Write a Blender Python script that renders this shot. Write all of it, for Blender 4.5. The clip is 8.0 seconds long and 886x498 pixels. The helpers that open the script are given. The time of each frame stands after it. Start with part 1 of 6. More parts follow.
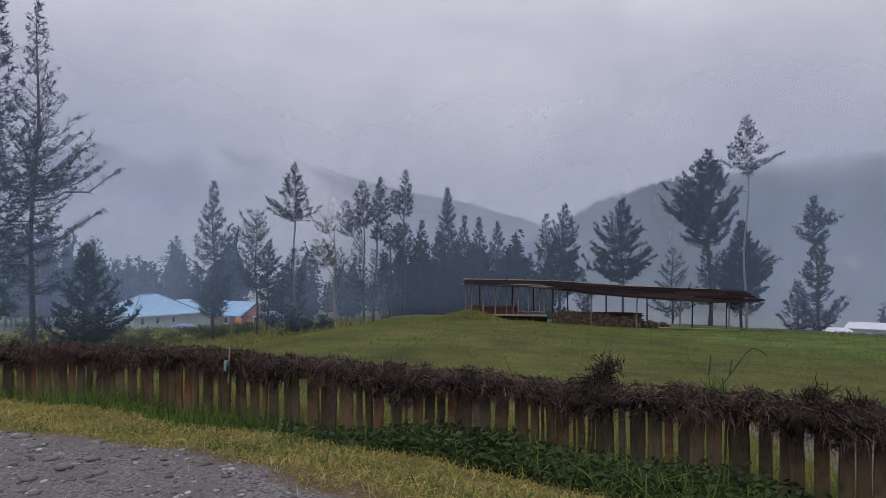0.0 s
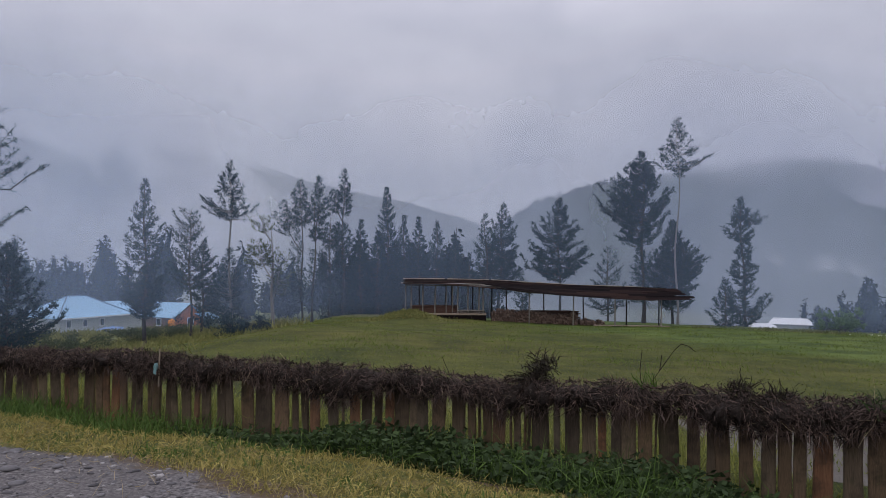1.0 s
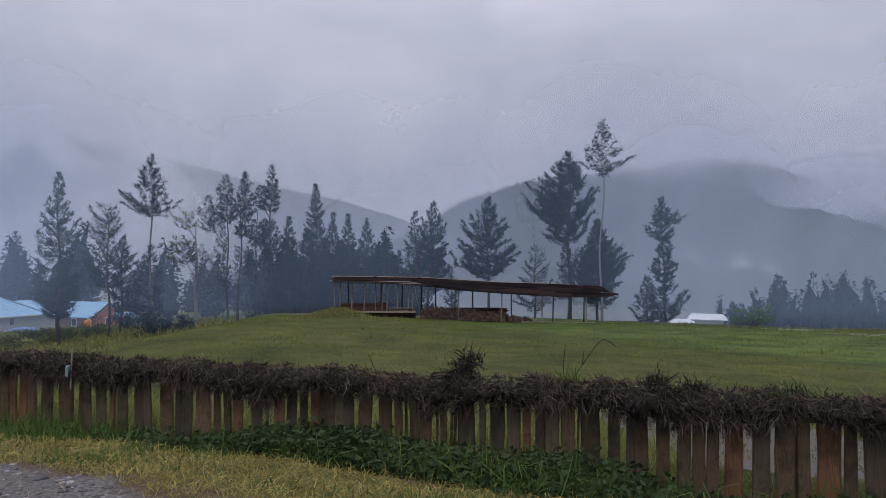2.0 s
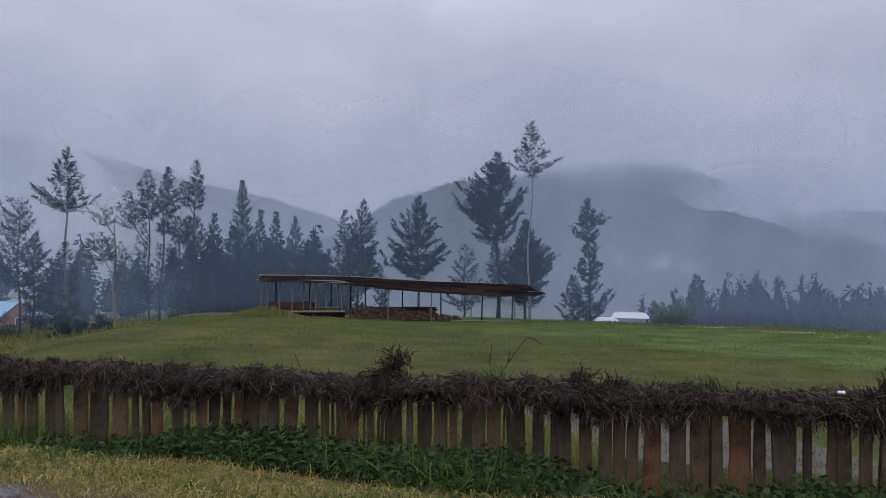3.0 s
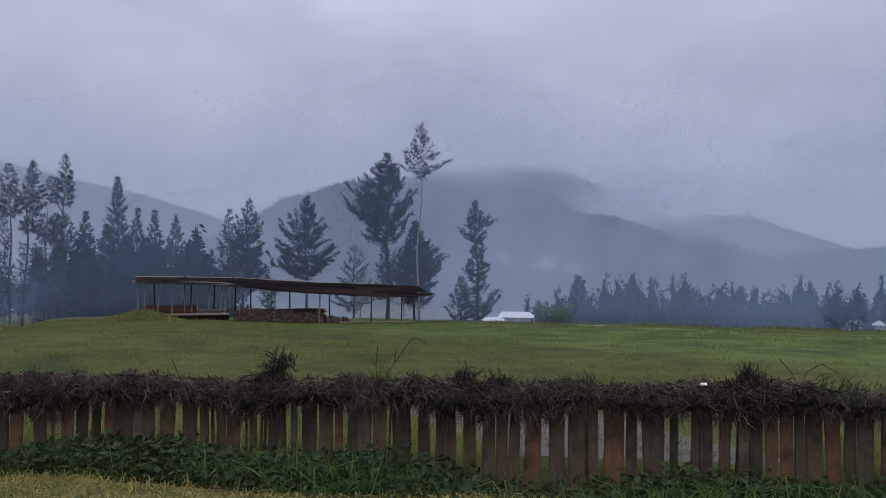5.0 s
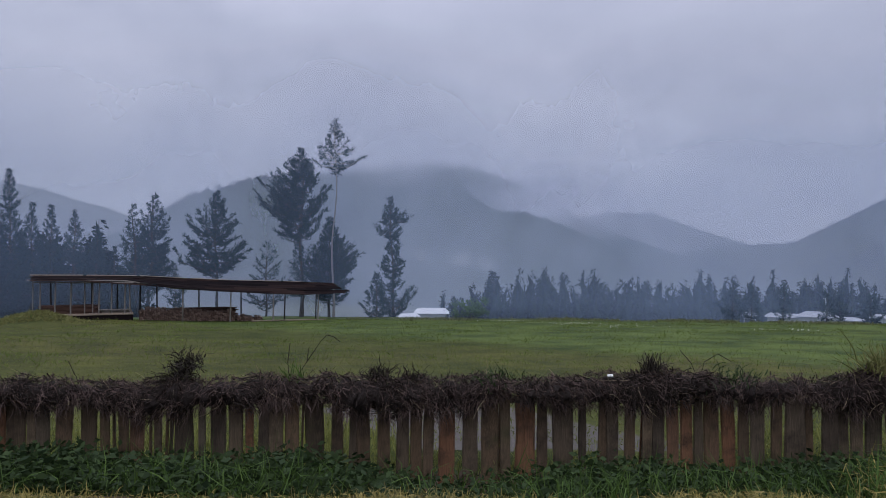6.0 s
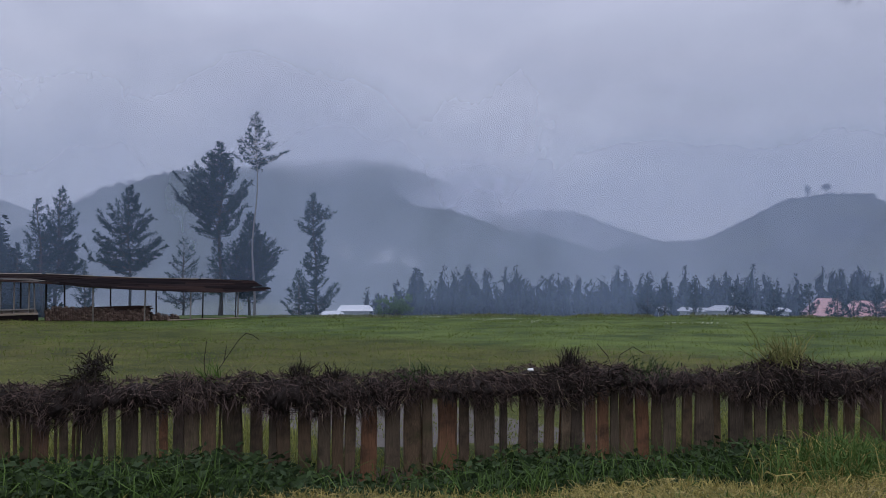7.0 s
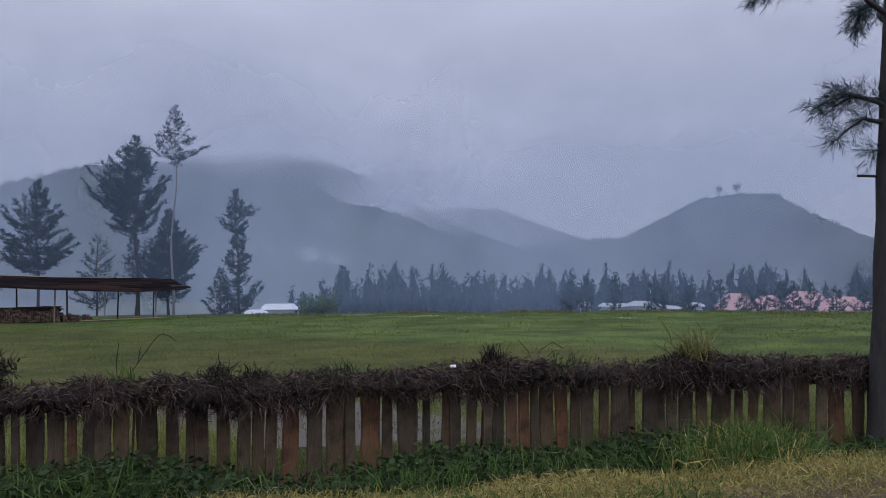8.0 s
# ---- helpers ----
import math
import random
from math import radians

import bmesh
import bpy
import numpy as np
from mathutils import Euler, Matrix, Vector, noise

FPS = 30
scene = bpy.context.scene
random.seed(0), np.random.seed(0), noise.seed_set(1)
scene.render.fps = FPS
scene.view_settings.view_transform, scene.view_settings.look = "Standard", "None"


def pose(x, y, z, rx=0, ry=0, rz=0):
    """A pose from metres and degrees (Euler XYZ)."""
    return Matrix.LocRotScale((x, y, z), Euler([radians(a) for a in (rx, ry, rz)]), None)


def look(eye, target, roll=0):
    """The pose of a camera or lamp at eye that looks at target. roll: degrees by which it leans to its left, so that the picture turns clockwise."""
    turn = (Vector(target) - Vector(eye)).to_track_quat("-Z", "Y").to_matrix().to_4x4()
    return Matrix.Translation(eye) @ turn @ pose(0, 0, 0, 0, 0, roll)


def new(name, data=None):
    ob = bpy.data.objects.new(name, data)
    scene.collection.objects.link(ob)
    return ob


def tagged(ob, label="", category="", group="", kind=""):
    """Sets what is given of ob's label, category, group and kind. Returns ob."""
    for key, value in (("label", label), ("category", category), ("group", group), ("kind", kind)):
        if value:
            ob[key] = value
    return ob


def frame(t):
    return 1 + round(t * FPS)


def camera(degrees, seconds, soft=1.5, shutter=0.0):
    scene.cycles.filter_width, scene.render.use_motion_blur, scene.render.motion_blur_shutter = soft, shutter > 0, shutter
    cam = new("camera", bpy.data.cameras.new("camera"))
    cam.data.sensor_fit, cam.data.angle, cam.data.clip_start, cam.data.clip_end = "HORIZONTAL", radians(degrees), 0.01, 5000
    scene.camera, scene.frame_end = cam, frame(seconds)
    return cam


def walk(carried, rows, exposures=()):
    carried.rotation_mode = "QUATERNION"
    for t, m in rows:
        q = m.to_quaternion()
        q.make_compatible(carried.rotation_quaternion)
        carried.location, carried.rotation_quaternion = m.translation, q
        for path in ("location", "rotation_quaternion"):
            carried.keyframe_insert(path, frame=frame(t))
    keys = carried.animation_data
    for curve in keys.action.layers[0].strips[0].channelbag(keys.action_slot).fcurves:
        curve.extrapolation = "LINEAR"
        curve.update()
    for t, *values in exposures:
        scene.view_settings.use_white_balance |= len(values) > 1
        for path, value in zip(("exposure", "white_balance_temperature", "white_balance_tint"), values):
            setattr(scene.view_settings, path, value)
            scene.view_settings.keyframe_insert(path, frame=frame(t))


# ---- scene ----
cam = camera(63.55, 8.0, soft=0.6)
PATH = [
    (0.0, pose(-0.007, 0.000, 2.201, 90.946, -0.354, -0.002)),
    (0.5, pose(0.006, 0.003, 2.200, 90.999, -0.294, -2.113)),
    (1.0, pose(0.023, 0.013, 2.199, 90.925, -0.200, -4.811)),
    (1.5, pose(0.043, 0.023, 2.197, 90.856, -0.183, -7.503)),
    (3.0, pose(0.078, 0.013, 2.190, 90.738, -0.530, -15.988)),
    (3.5, pose(0.090, 0.010, 2.195, 90.891, -0.623, -18.119)),
    (4.0, pose(0.095, 0.003, 2.194, 90.960, -0.579, -20.121)),
    (4.5, pose(0.101, -0.001, 2.192, 90.955, -0.575, -22.063)),
    (6.0, pose(0.125, -0.013, 2.188, 90.671, -0.397, -31.537)),
    (6.5, pose(0.137, -0.011, 2.186, 90.556, -0.287, -34.667)),
    (7.0, pose(0.150, -0.008, 2.181, 90.458, -0.340, -37.606)),
    (7.5, pose(0.162, -0.019, 2.180, 90.345, -0.302, -40.223)),
    (8.0, pose(0.169, -0.047, 2.184, 90.286, -0.262, -43.463)),
]
EXPOSURES = [(0.0, 0.09, 7020, 10), (1.5, 0.06, 6810, 10), (3.5, 0.02, 6490, 10.5), (6.5, -0.01, 6290, 11), (8.0, -0.02, 6220, 11)]
walk(cam, PATH, EXPOSURES)

# ---------------------------------------------------------------- light
world = bpy.data.worlds.new("overcast_sky")
scene.world = world
world.use_nodes = True
wn, wl = world.node_tree.nodes, world.node_tree.links
wn.clear()
sky = wn.new("ShaderNodeTexSky")
sky.sky_type, sky.sun_disc = "NISHITA", False
sky.sun_elevation, sky.sun_rotation = radians(30), radians(200)
clear = wn.new("ShaderNodeBackground")
clear.inputs["Strength"].default_value = 0.08
wl.new(sky.outputs[0], clear.inputs["Color"])
way = wn.new("ShaderNodeTexCoord")
stretch = wn.new("ShaderNodeMapping")
stretch.inputs["Scale"].default_value = (1.5, 1.5, 3.4)
wl.new(way.outputs["Generated"], stretch.inputs["Vector"])
cloud = wn.new("ShaderNodeTexNoise")
cloud.inputs["Scale"].default_value, cloud.inputs["Detail"].default_value = 1.9, 7.0
cloud.inputs["Roughness"].default_value, cloud.inputs["Distortion"].default_value = 0.5, 0.35
wl.new(stretch.outputs[0], cloud.inputs["Vector"])
tone = wn.new("ShaderNodeValToRGB")
tone.color_ramp.elements[0].position, tone.color_ramp.elements[0].color = 0.30, (0.355, 0.375, 0.480, 1)
tone.color_ramp.elements[1].position, tone.color_ramp.elements[1].color = 0.70, (0.515, 0.53, 0.645, 1)
wl.new(cloud.outputs["Fac"], tone.inputs[0])
overcast = wn.new("ShaderNodeBackground")
overcast.inputs["Strength"].default_value = 1.0
wl.new(tone.outputs[0], overcast.inputs["Color"])
# an overcast sky is brighter overhead than at the horizon
up = wn.new("ShaderNodeSeparateXYZ")
wl.new(way.outputs["Generated"], up.inputs[0])
lift = wn.new("ShaderNodeMapRange")
lift.interpolation_type = "SMOOTHSTEP"
for k, value in enumerate((0.15, 0.95, 1.12, 2.9)):
    lift.inputs[k + 1].default_value = value
wl.new(up.outputs[2], lift.inputs[0])
wl.new(lift.outputs[0], overcast.inputs["Strength"])
both = wn.new("ShaderNodeMixShader")
both.inputs[0].default_value = 0.9
wl.new(clear.outputs[0], both.inputs[1])
wl.new(overcast.outputs[0], both.inputs[2])
wout = wn.new("ShaderNodeOutputWorld")
wl.new(both.outputs[0], wout.inputs["Surface"])

sun = new("sun", bpy.data.lights.new("sun", "SUN"))
sun.data.energy, sun.data.angle, sun.data.color = 0.9, radians(30), (1.0, 0.96, 0.9)
sun.matrix_world = look((0, 0, 50), (6, 17, 16))


# ---------------------------------------------------------------- materials
def mat(name, build):
    m = bpy.data.materials.new(name)
    m.use_nodes = True
    nodes, links = m.node_tree.nodes, m.node_tree.links
    nodes.clear()
    out = nodes.new("ShaderNodeOutputMaterial")

    def node(kind, values=(), **props):
        n = nodes.new("ShaderNode" + kind)
        for key, value in props.items():
            if key == "op":
                n.operation = value
            elif key == "blend":
                n.blend_type, n.data_type = value, "RGBA"
            elif key == "attr":
                n.attribute_name = value
        for key, value in values:
            if hasattr(value, "is_output"):
                links.new(value, n.inputs[key])
            else:
                n.inputs[key].default_value = value
        return n

    links.new(build(node), out.inputs["Surface"])
    return m


def ramp(node, fac, *stops):
    n = node("ValToRGB", [(0, fac)])
    e = n.color_ramp.elements
    while len(e) < len(stops):
        e.new(0.5)
    for k, (p, c) in zip(e, stops):
        k.position, k.color = p, (*c, 1) if len(c) == 3 else c
    return n.outputs[0]


def mix(node, fac, a, b, blend="MIX"):
    n = node("Mix", [(0, fac), (6, a if hasattr(a, "is_output") else (*a, 1)), (7, b if hasattr(b, "is_output") else (*b, 1))], blend=blend)
    return n.outputs[2]


def noise_at(node, scale, detail=4, rough=0.55, vec=None, distort=0.0):
    v = vec if vec is not None else node("NewGeometry").outputs["Position"]
    return node("TexNoise", [("Vector", v), ("Scale", scale), ("Detail", detail), ("Roughness", rough), ("Distortion", distort)]).outputs["Fac"]


def stretched(node, scale, source="Object"):
    return node("Mapping", [("Vector", node("TexCoord").outputs[source]), ("Scale", scale)]).outputs[0]


def shade(node, color, rough=0.9, bump=None, strength=0.4, distance=0.02, spec=0.3, metal=0.0):
    v = [("Base Color", color if hasattr(color, "is_output") else (*color, 1)), ("Roughness", rough), ("Specular IOR Level", spec), ("Metallic", metal)]
    if bump is not None:
        v.append(("Normal", node("Bump", [("Height", bump), ("Strength", strength), ("Distance", distance)]).outputs[0]))
    return node("BsdfPrincipled", v).outputs[0]


def foliage(name, dark, light, scale=0.25, trans=0.25):
    def b(node):
        isl = node("NewGeometry").outputs["Random Per Island"]
        c = mix(node, isl, dark, light)
        c = mix(node, ramp(node, noise_at(node, scale), (0.4, (0, 0, 0)), (0.65, (1, 1, 1))), c, tuple(0.55 * a + 0.45 * b2 for a, b2 in zip(dark, light)))
        s = shade(node, c, 0.75, spec=0.2)
        t = node("BsdfTranslucent", [("Color", c)]).outputs[0]
        return node("MixShader", [(0, trans), (1, s), (2, t)]).outputs[0]
    return mat(name, b)


LEAF = foliage("casuarina_foliage", (0.008, 0.022, 0.027), (0.026, 0.052, 0.056))
LEAF_OLIVE = foliage("olive_foliage", (0.03, 0.045, 0.018), (0.075, 0.09, 0.035))
LEAF_FAR = foliage("far_foliage", (0.004, 0.011, 0.014), (0.015, 0.029, 0.033), 0.05, 0.1)
WEED = foliage("weed_leaves", (0.009, 0.020, 0.007), (0.054, 0.086, 0.030), 2.5)
GRASS_LONG = foliage("long_grass", (0.035, 0.075, 0.016), (0.10, 0.16, 0.035), 1.2)
GRASS_FIELD = foliage("field_grass", (0.080, 0.108, 0.022), (0.180, 0.190, 0.050), 0.12, 0.4)
GRASS_PALE = foliage("pale_grass", (0.13, 0.15, 0.035), (0.29, 0.29, 0.09), 0.9, 0.4)
TUSSOCK = foliage("tussock_grass", (0.085, 0.125, 0.028), (0.17, 0.21, 0.055), 0.3, 0.4)
GRASS_DRY = foliage("dry_cut_grass", (0.070, 0.075, 0.016), (0.48, 0.39, 0.13), 1.6)
GRASS_ROUGH = foliage("rough_grass", (0.095, 0.11, 0.032), (0.24, 0.225, 0.085), 0.1)
STRAW = foliage("thatch_strands", (0.008, 0.005, 0.005), (0.170, 0.118, 0.102), 3.0, 0.1)
ROOT = foliage("wiry_roots", (0.022, 0.015, 0.014), (0.26, 0.19, 0.165), 2.2, 0.1)
STRAW_DARK = foliage("dark_strands", (0.010, 0.008, 0.007), (0.035, 0.026, 0.020), 1.8, 0.1)
STRAW_PALE = foliage("pale_straw", (0.20, 0.15, 0.09), (0.36, 0.30, 0.20), 1.8, 0.1)
STRAW_MOWN = foliage("mown_straw", (0.12, 0.10, 0.03), (0.44, 0.35, 0.14), 1.3, 0.15)
EDGE_WEED = foliage("edge_weeds", (0.09, 0.105, 0.045), (0.19, 0.195, 0.09), 0.15, 0.4)
FLOWERS = foliage("white_flowers", (0.5, 0.5, 0.42), (0.75, 0.75, 0.66), 1.5, 0.1)


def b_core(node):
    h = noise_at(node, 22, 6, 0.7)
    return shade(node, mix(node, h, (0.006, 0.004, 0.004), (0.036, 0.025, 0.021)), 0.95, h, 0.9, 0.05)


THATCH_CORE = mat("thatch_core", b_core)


def b_ground(node):
    pos = node("NewGeometry").outputs["Position"]
    # field: green with tan patches
    big, mid, fine = noise_at(node, 0.055, 5), noise_at(node, 0.5, 6, 0.65), noise_at(node, 9, 5, 0.7)
    field = mix(node, ramp(node, big, (0.36, (0, 0, 0)), (0.66, (1, 1, 1))), (0.068, 0.088, 0.018), (0.118, 0.112, 0.034))
    field = mix(node, 1.0, field, ramp(node, mid, (0.34, (0.42, 0.47, 0.42)), (0.66, (1.14, 1.10, 1.0))), "MULTIPLY")
    field = mix(node, 1.0, field, ramp(node, fine, (0.3, (0.42, 0.42, 0.42)), (0.68, (1.1, 1.1, 1.1))), "MULTIPLY")
    # dry cut grass
    dry = mix(node, ramp(node, noise_at(node, 1.4, 5, 0.65), (0.38, (0, 0, 0)), (0.62, (1, 1, 1))), (0.07, 0.085, 0.02), (0.17, 0.135, 0.05))
    dry = mix(node, 1.0, dry, ramp(node, noise_at(node, 45, 4, 0.7), (0.3, (0.35, 0.35, 0.35)), (0.65, (1, 1, 1))), "MULTIPLY")
    # gravel
    vor = node("TexVoronoi", [("Vector", pos), ("Scale", 26.0)])
    cell = vor.outputs["Distance"]
    grav = mix(node, ramp(node, noise_at(node, 30, 5, 0.7), (0.35, (0, 0, 0)), (0.7, (1, 1, 1))), (0.034, 0.031, 0.033), (0.21, 0.195, 0.195))
    grav = mix(node, ramp(node, noise_at(node, 0.9, 4), (0.45, (0, 0, 0)), (0.65, (1, 1, 1))), grav, mix(node, noise_at(node, 70, 4, 0.75), (0.045, 0.041, 0.042), (0.13, 0.12, 0.122)))
    # damp soil with litter between gravel and grass, and at the fence foot
    soil = mix(node, noise_at(node, 14, 6, 0.7), (0.045, 0.034, 0.024), (0.12, 0.085, 0.055))
    rough = mix(node, ramp(node, noise_at(node, 0.16, 6, 0.65), (0.35, (0, 0, 0)), (0.68, (1, 1, 1))), (0.050, 0.075, 0.025), (0.14, 0.14, 0.055))
    far = mix(node, ramp(node, noise_at(node, 0.012, 6, 0.6), (0.4, (0, 0, 0)), (0.6, (1, 1, 1))), (0.035, 0.055, 0.028), (0.09, 0.10, 0.05))
    wob = node("Math", [(0, noise_at(node, 3.5, 4)), (1, 0.5)], op="SUBTRACT").outputs[0]

    def zone(name):
        a = node("Attribute", attr=name).outputs["Fac"]
        w = node("Math", [(0, wob), (1, 0.7)], op="MULTIPLY").outputs[0]
        s = node("Math", [(0, a), (1, w)], op="ADD").outputs[0]
        return ramp(node, s, (0.4, (0, 0, 0)), (0.6, (1, 1, 1)))

    lush = mix(node, ramp(node, noise_at(node, 0.35, 6, 0.65), (0.40, (0, 0, 0)), (0.62, (1, 1, 1))), (0.032, 0.052, 0.013), (0.088, 0.120, 0.029))
    c = mix(node, zone("lush"), field, lush)
    c = mix(node, zone("rough_land"), c, rough)
    c = mix(node, zone("far_land"), c, far)
    c = mix(node, zone("ditch"), c, soil)
    c = mix(node, zone("dry"), c, dry)
    c = mix(node, zone("pale"), c, mix(node, noise_at(node, 24, 5, 0.7), (0.050, 0.044, 0.038), (0.145, 0.132, 0.120)))
    c = mix(node, zone("litter"), c, soil)
    c = mix(node, zone("gravel"), c, grav)
    hgt = node("Math", [(0, noise_at(node, 18, 6, 0.7)), (1, cell)], op="ADD").outputs[0]
    return shade(node, c, 0.95, hgt, 0.5, 0.03, spec=0.15)


GROUND = mat("ground", b_ground)


def b_hill(node):
    c = mix(node, ramp(node, noise_at(node, 0.02, 7, 0.7), (0.35, (0, 0, 0)), (0.7, (1, 1, 1))), (0.006, 0.012, 0.012), (0.085, 0.10, 0.065))
    return shade(node, c, 1.0, noise_at(node, 0.06, 6, 0.7), 1.0, 9.0, spec=0.0)


HILL = mat("wooded_hill", b_hill)


def cloudy_hill(name, z0, z1, scale, wisp):
    """Wooded slope that is lost in cloud above z1 and in patches below."""
    def b(node):
        s = shade(node, mix(node, noise_at(node, 0.015, 6), (0.012, 0.022, 0.018), (0.05, 0.065, 0.045)), 1.0, spec=0.0)
        z = node("SeparateXYZ", [(0, node("NewGeometry").outputs["Position"])]).outputs[2]
        n = noise_at(node, scale, 6, 0.55, distort=0.6)
        lift = node("Math", [(0, n), (1, wisp)], op="MULTIPLY").outputs[0]
        zz = node("Math", [(0, z), (1, lift)], op="ADD").outputs[0]
        f = node("MapRange", [(0, zz), (1, z0), (2, z1), (3, 0.0), (4, 1.0)])
        f.interpolation_type = "SMOOTHSTEP"
        return node("MixShader", [(0, f.outputs[0]), (1, s), (2, node("BsdfTransparent").outputs[0])]).outputs[0]
    return mat(name, b)


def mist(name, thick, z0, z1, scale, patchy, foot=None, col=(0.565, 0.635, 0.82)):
    """Haze and mist put into a tinted sheet: thickest below z0, gone above z1."""
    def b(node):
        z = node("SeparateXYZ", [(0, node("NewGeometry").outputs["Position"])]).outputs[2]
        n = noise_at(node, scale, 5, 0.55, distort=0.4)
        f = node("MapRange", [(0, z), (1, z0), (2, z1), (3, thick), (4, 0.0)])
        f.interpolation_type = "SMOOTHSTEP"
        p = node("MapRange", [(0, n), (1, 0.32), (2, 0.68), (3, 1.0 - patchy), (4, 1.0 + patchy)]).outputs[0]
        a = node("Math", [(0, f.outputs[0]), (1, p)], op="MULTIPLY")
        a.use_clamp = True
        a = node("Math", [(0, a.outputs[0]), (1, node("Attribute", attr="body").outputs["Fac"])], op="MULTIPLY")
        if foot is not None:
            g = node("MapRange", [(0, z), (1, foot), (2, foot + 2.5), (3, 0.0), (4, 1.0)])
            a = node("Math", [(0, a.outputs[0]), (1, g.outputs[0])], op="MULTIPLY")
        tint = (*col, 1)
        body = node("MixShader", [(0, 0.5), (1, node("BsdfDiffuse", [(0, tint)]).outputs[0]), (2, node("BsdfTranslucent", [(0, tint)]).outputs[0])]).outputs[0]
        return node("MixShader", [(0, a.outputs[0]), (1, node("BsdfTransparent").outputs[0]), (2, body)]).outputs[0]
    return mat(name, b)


def b_bark(node):
    v = stretched(node, (6, 6, 1.2))
    h = noise_at(node, 3, 6, 0.7, v)
    return shade(node, mix(node, h, (0.016, 0.015, 0.015), (0.070, 0.064, 0.060)), 0.95, h, 0.8, 0.03)


def b_bark_pale(node):
    h = noise_at(node, 3, 6, 0.7, stretched(node, (6, 6, 1.0)))
    return shade(node, mix(node, h, (0.09, 0.085, 0.08), (0.20, 0.19, 0.18)), 0.9, h, 0.6, 0.03)


BARK, BARK_PALE = mat("bark", b_bark), mat("pale_bark", b_bark_pale)


def b_plank(node):
    r = node("ObjectInfo").outputs["Random"]
    grain = noise_at(node, 7, 6, 0.7, stretched(node, (9, 9, 0.7)))
    c = ramp(node, r, (0.0, (0.078, 0.062, 0.044)), (0.18, (0.180, 0.122, 0.074)), (0.34, (0.125, 0.105, 0.076)), (0.50, (0.245, 0.125, 0.070)), (0.64, (0.210, 0.160, 0.105)), (0.78, (0.092, 0.072, 0.054)), (0.90, (0.185, 0.142, 0.094)), (1.0, (0.320, 0.124, 0.064)))
    c = mix(node, 1.0, c, ramp(node, grain, (0.3, (0.20, 0.20, 0.20)), (0.7, (1.22, 1.17, 1.12))), "MULTIPLY")
    # damp rot and moss
    c = mix(node, ramp(node, noise_at(node, 4, 5, 0.65), (0.48, (0, 0, 0)), (0.68, (0.75, 0.75, 0.75))), c, (0.022, 0.017, 0.012))
    c = mix(node, ramp(node, noise_at(node, 2.3, 5, 0.65), (0.60, (0, 0, 0)), (0.75, (0.5, 0.5, 0.5))), c, (0.05, 0.055, 0.018))
    return shade(node, c, 0.8, grain, 0.7, 0.012, spec=0.25)


PLANK = mat("split_plank", b_plank)


def wood(name, a, b, spec=0.2):
    def f(node):
        g = noise_at(node, 5, 6, 0.7, stretched(node, (1.0, 8, 8)))
        return shade(node, mix(node, g, a, b), 0.95, g, 0.5, 0.01, spec=spec)
    return mat(name, f)


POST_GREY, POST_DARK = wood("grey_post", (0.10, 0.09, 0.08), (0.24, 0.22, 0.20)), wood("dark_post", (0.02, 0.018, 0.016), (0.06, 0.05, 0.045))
DECK = wood("deck_board", (0.17, 0.13, 0.10), (0.30, 0.25, 0.20))


def b_roof_old(node):
    g = noise_at(node, 5, 6, 0.7, stretched(node, (1.0, 8, 8)))
    c = ramp(node, node("ObjectInfo").outputs["Random"], (0.0, (0.006, 0.005, 0.006)), (0.55, (0.022, 0.015, 0.015)), (0.8, (0.034, 0.021, 0.018)), (1.0, (0.012, 0.010, 0.012)))
    return shade(node, mix(node, 1.0, c, ramp(node, g, (0.3, (0.5, 0.5, 0.5)), (0.7, (1, 1, 1))), "MULTIPLY"), 0.95, g, 0.5, 0.01, spec=0.03)


ROOF_OLD = mat("old_roof_board", b_roof_old)
BOARD_RED = wood("reddish_board", (0.045, 0.026, 0.022), (0.125, 0.074, 0.058))


def b_log(node):
    isl = node("NewGeometry").outputs["Random Per Island"]
    c = ramp(node, isl, (0.0, (0.10, 0.065, 0.052)), (0.5, (0.26, 0.17, 0.14)), (1.0, (0.46, 0.34, 0.28)))
    return shade(node, mix(node, noise_at(node, 9, 4), c, (0.06, 0.04, 0.03)), 0.9)


LOGS = mat("split_logs", b_log)


def sheet_metal(name, a, b):
    def f(node):
        n = noise_at(node, 0.7, 5, 0.65)
        return shade(node, mix(node, n, a, b), 0.45, spec=0.5)
    return mat(name, f)


ROOF_BLUE, ROOF_BLUE_DARK = sheet_metal("blue_roof", (0.14, 0.30, 0.46), (0.24, 0.42, 0.58)), sheet_metal("blue_ridge", (0.05, 0.11, 0.18), (0.08, 0.15, 0.23))
ROOF_PINK = sheet_metal("pink_roof", (0.34, 0.165, 0.155), (0.43, 0.235, 0.22))
ROOF_GREY = sheet_metal("grey_roof", (0.20, 0.22, 0.25), (0.34, 0.35, 0.38))
ROOF_WHITE = sheet_metal("white_roof", (0.40, 0.42, 0.45), (0.56, 0.57, 0.60))


def plaster(name, a, b):
    def f(node):
        n = noise_at(node, 1.2, 6, 0.65)
        return shade(node, mix(node, n, a, b), 0.9, n, 0.2, 0.01)
    return mat(name, f)


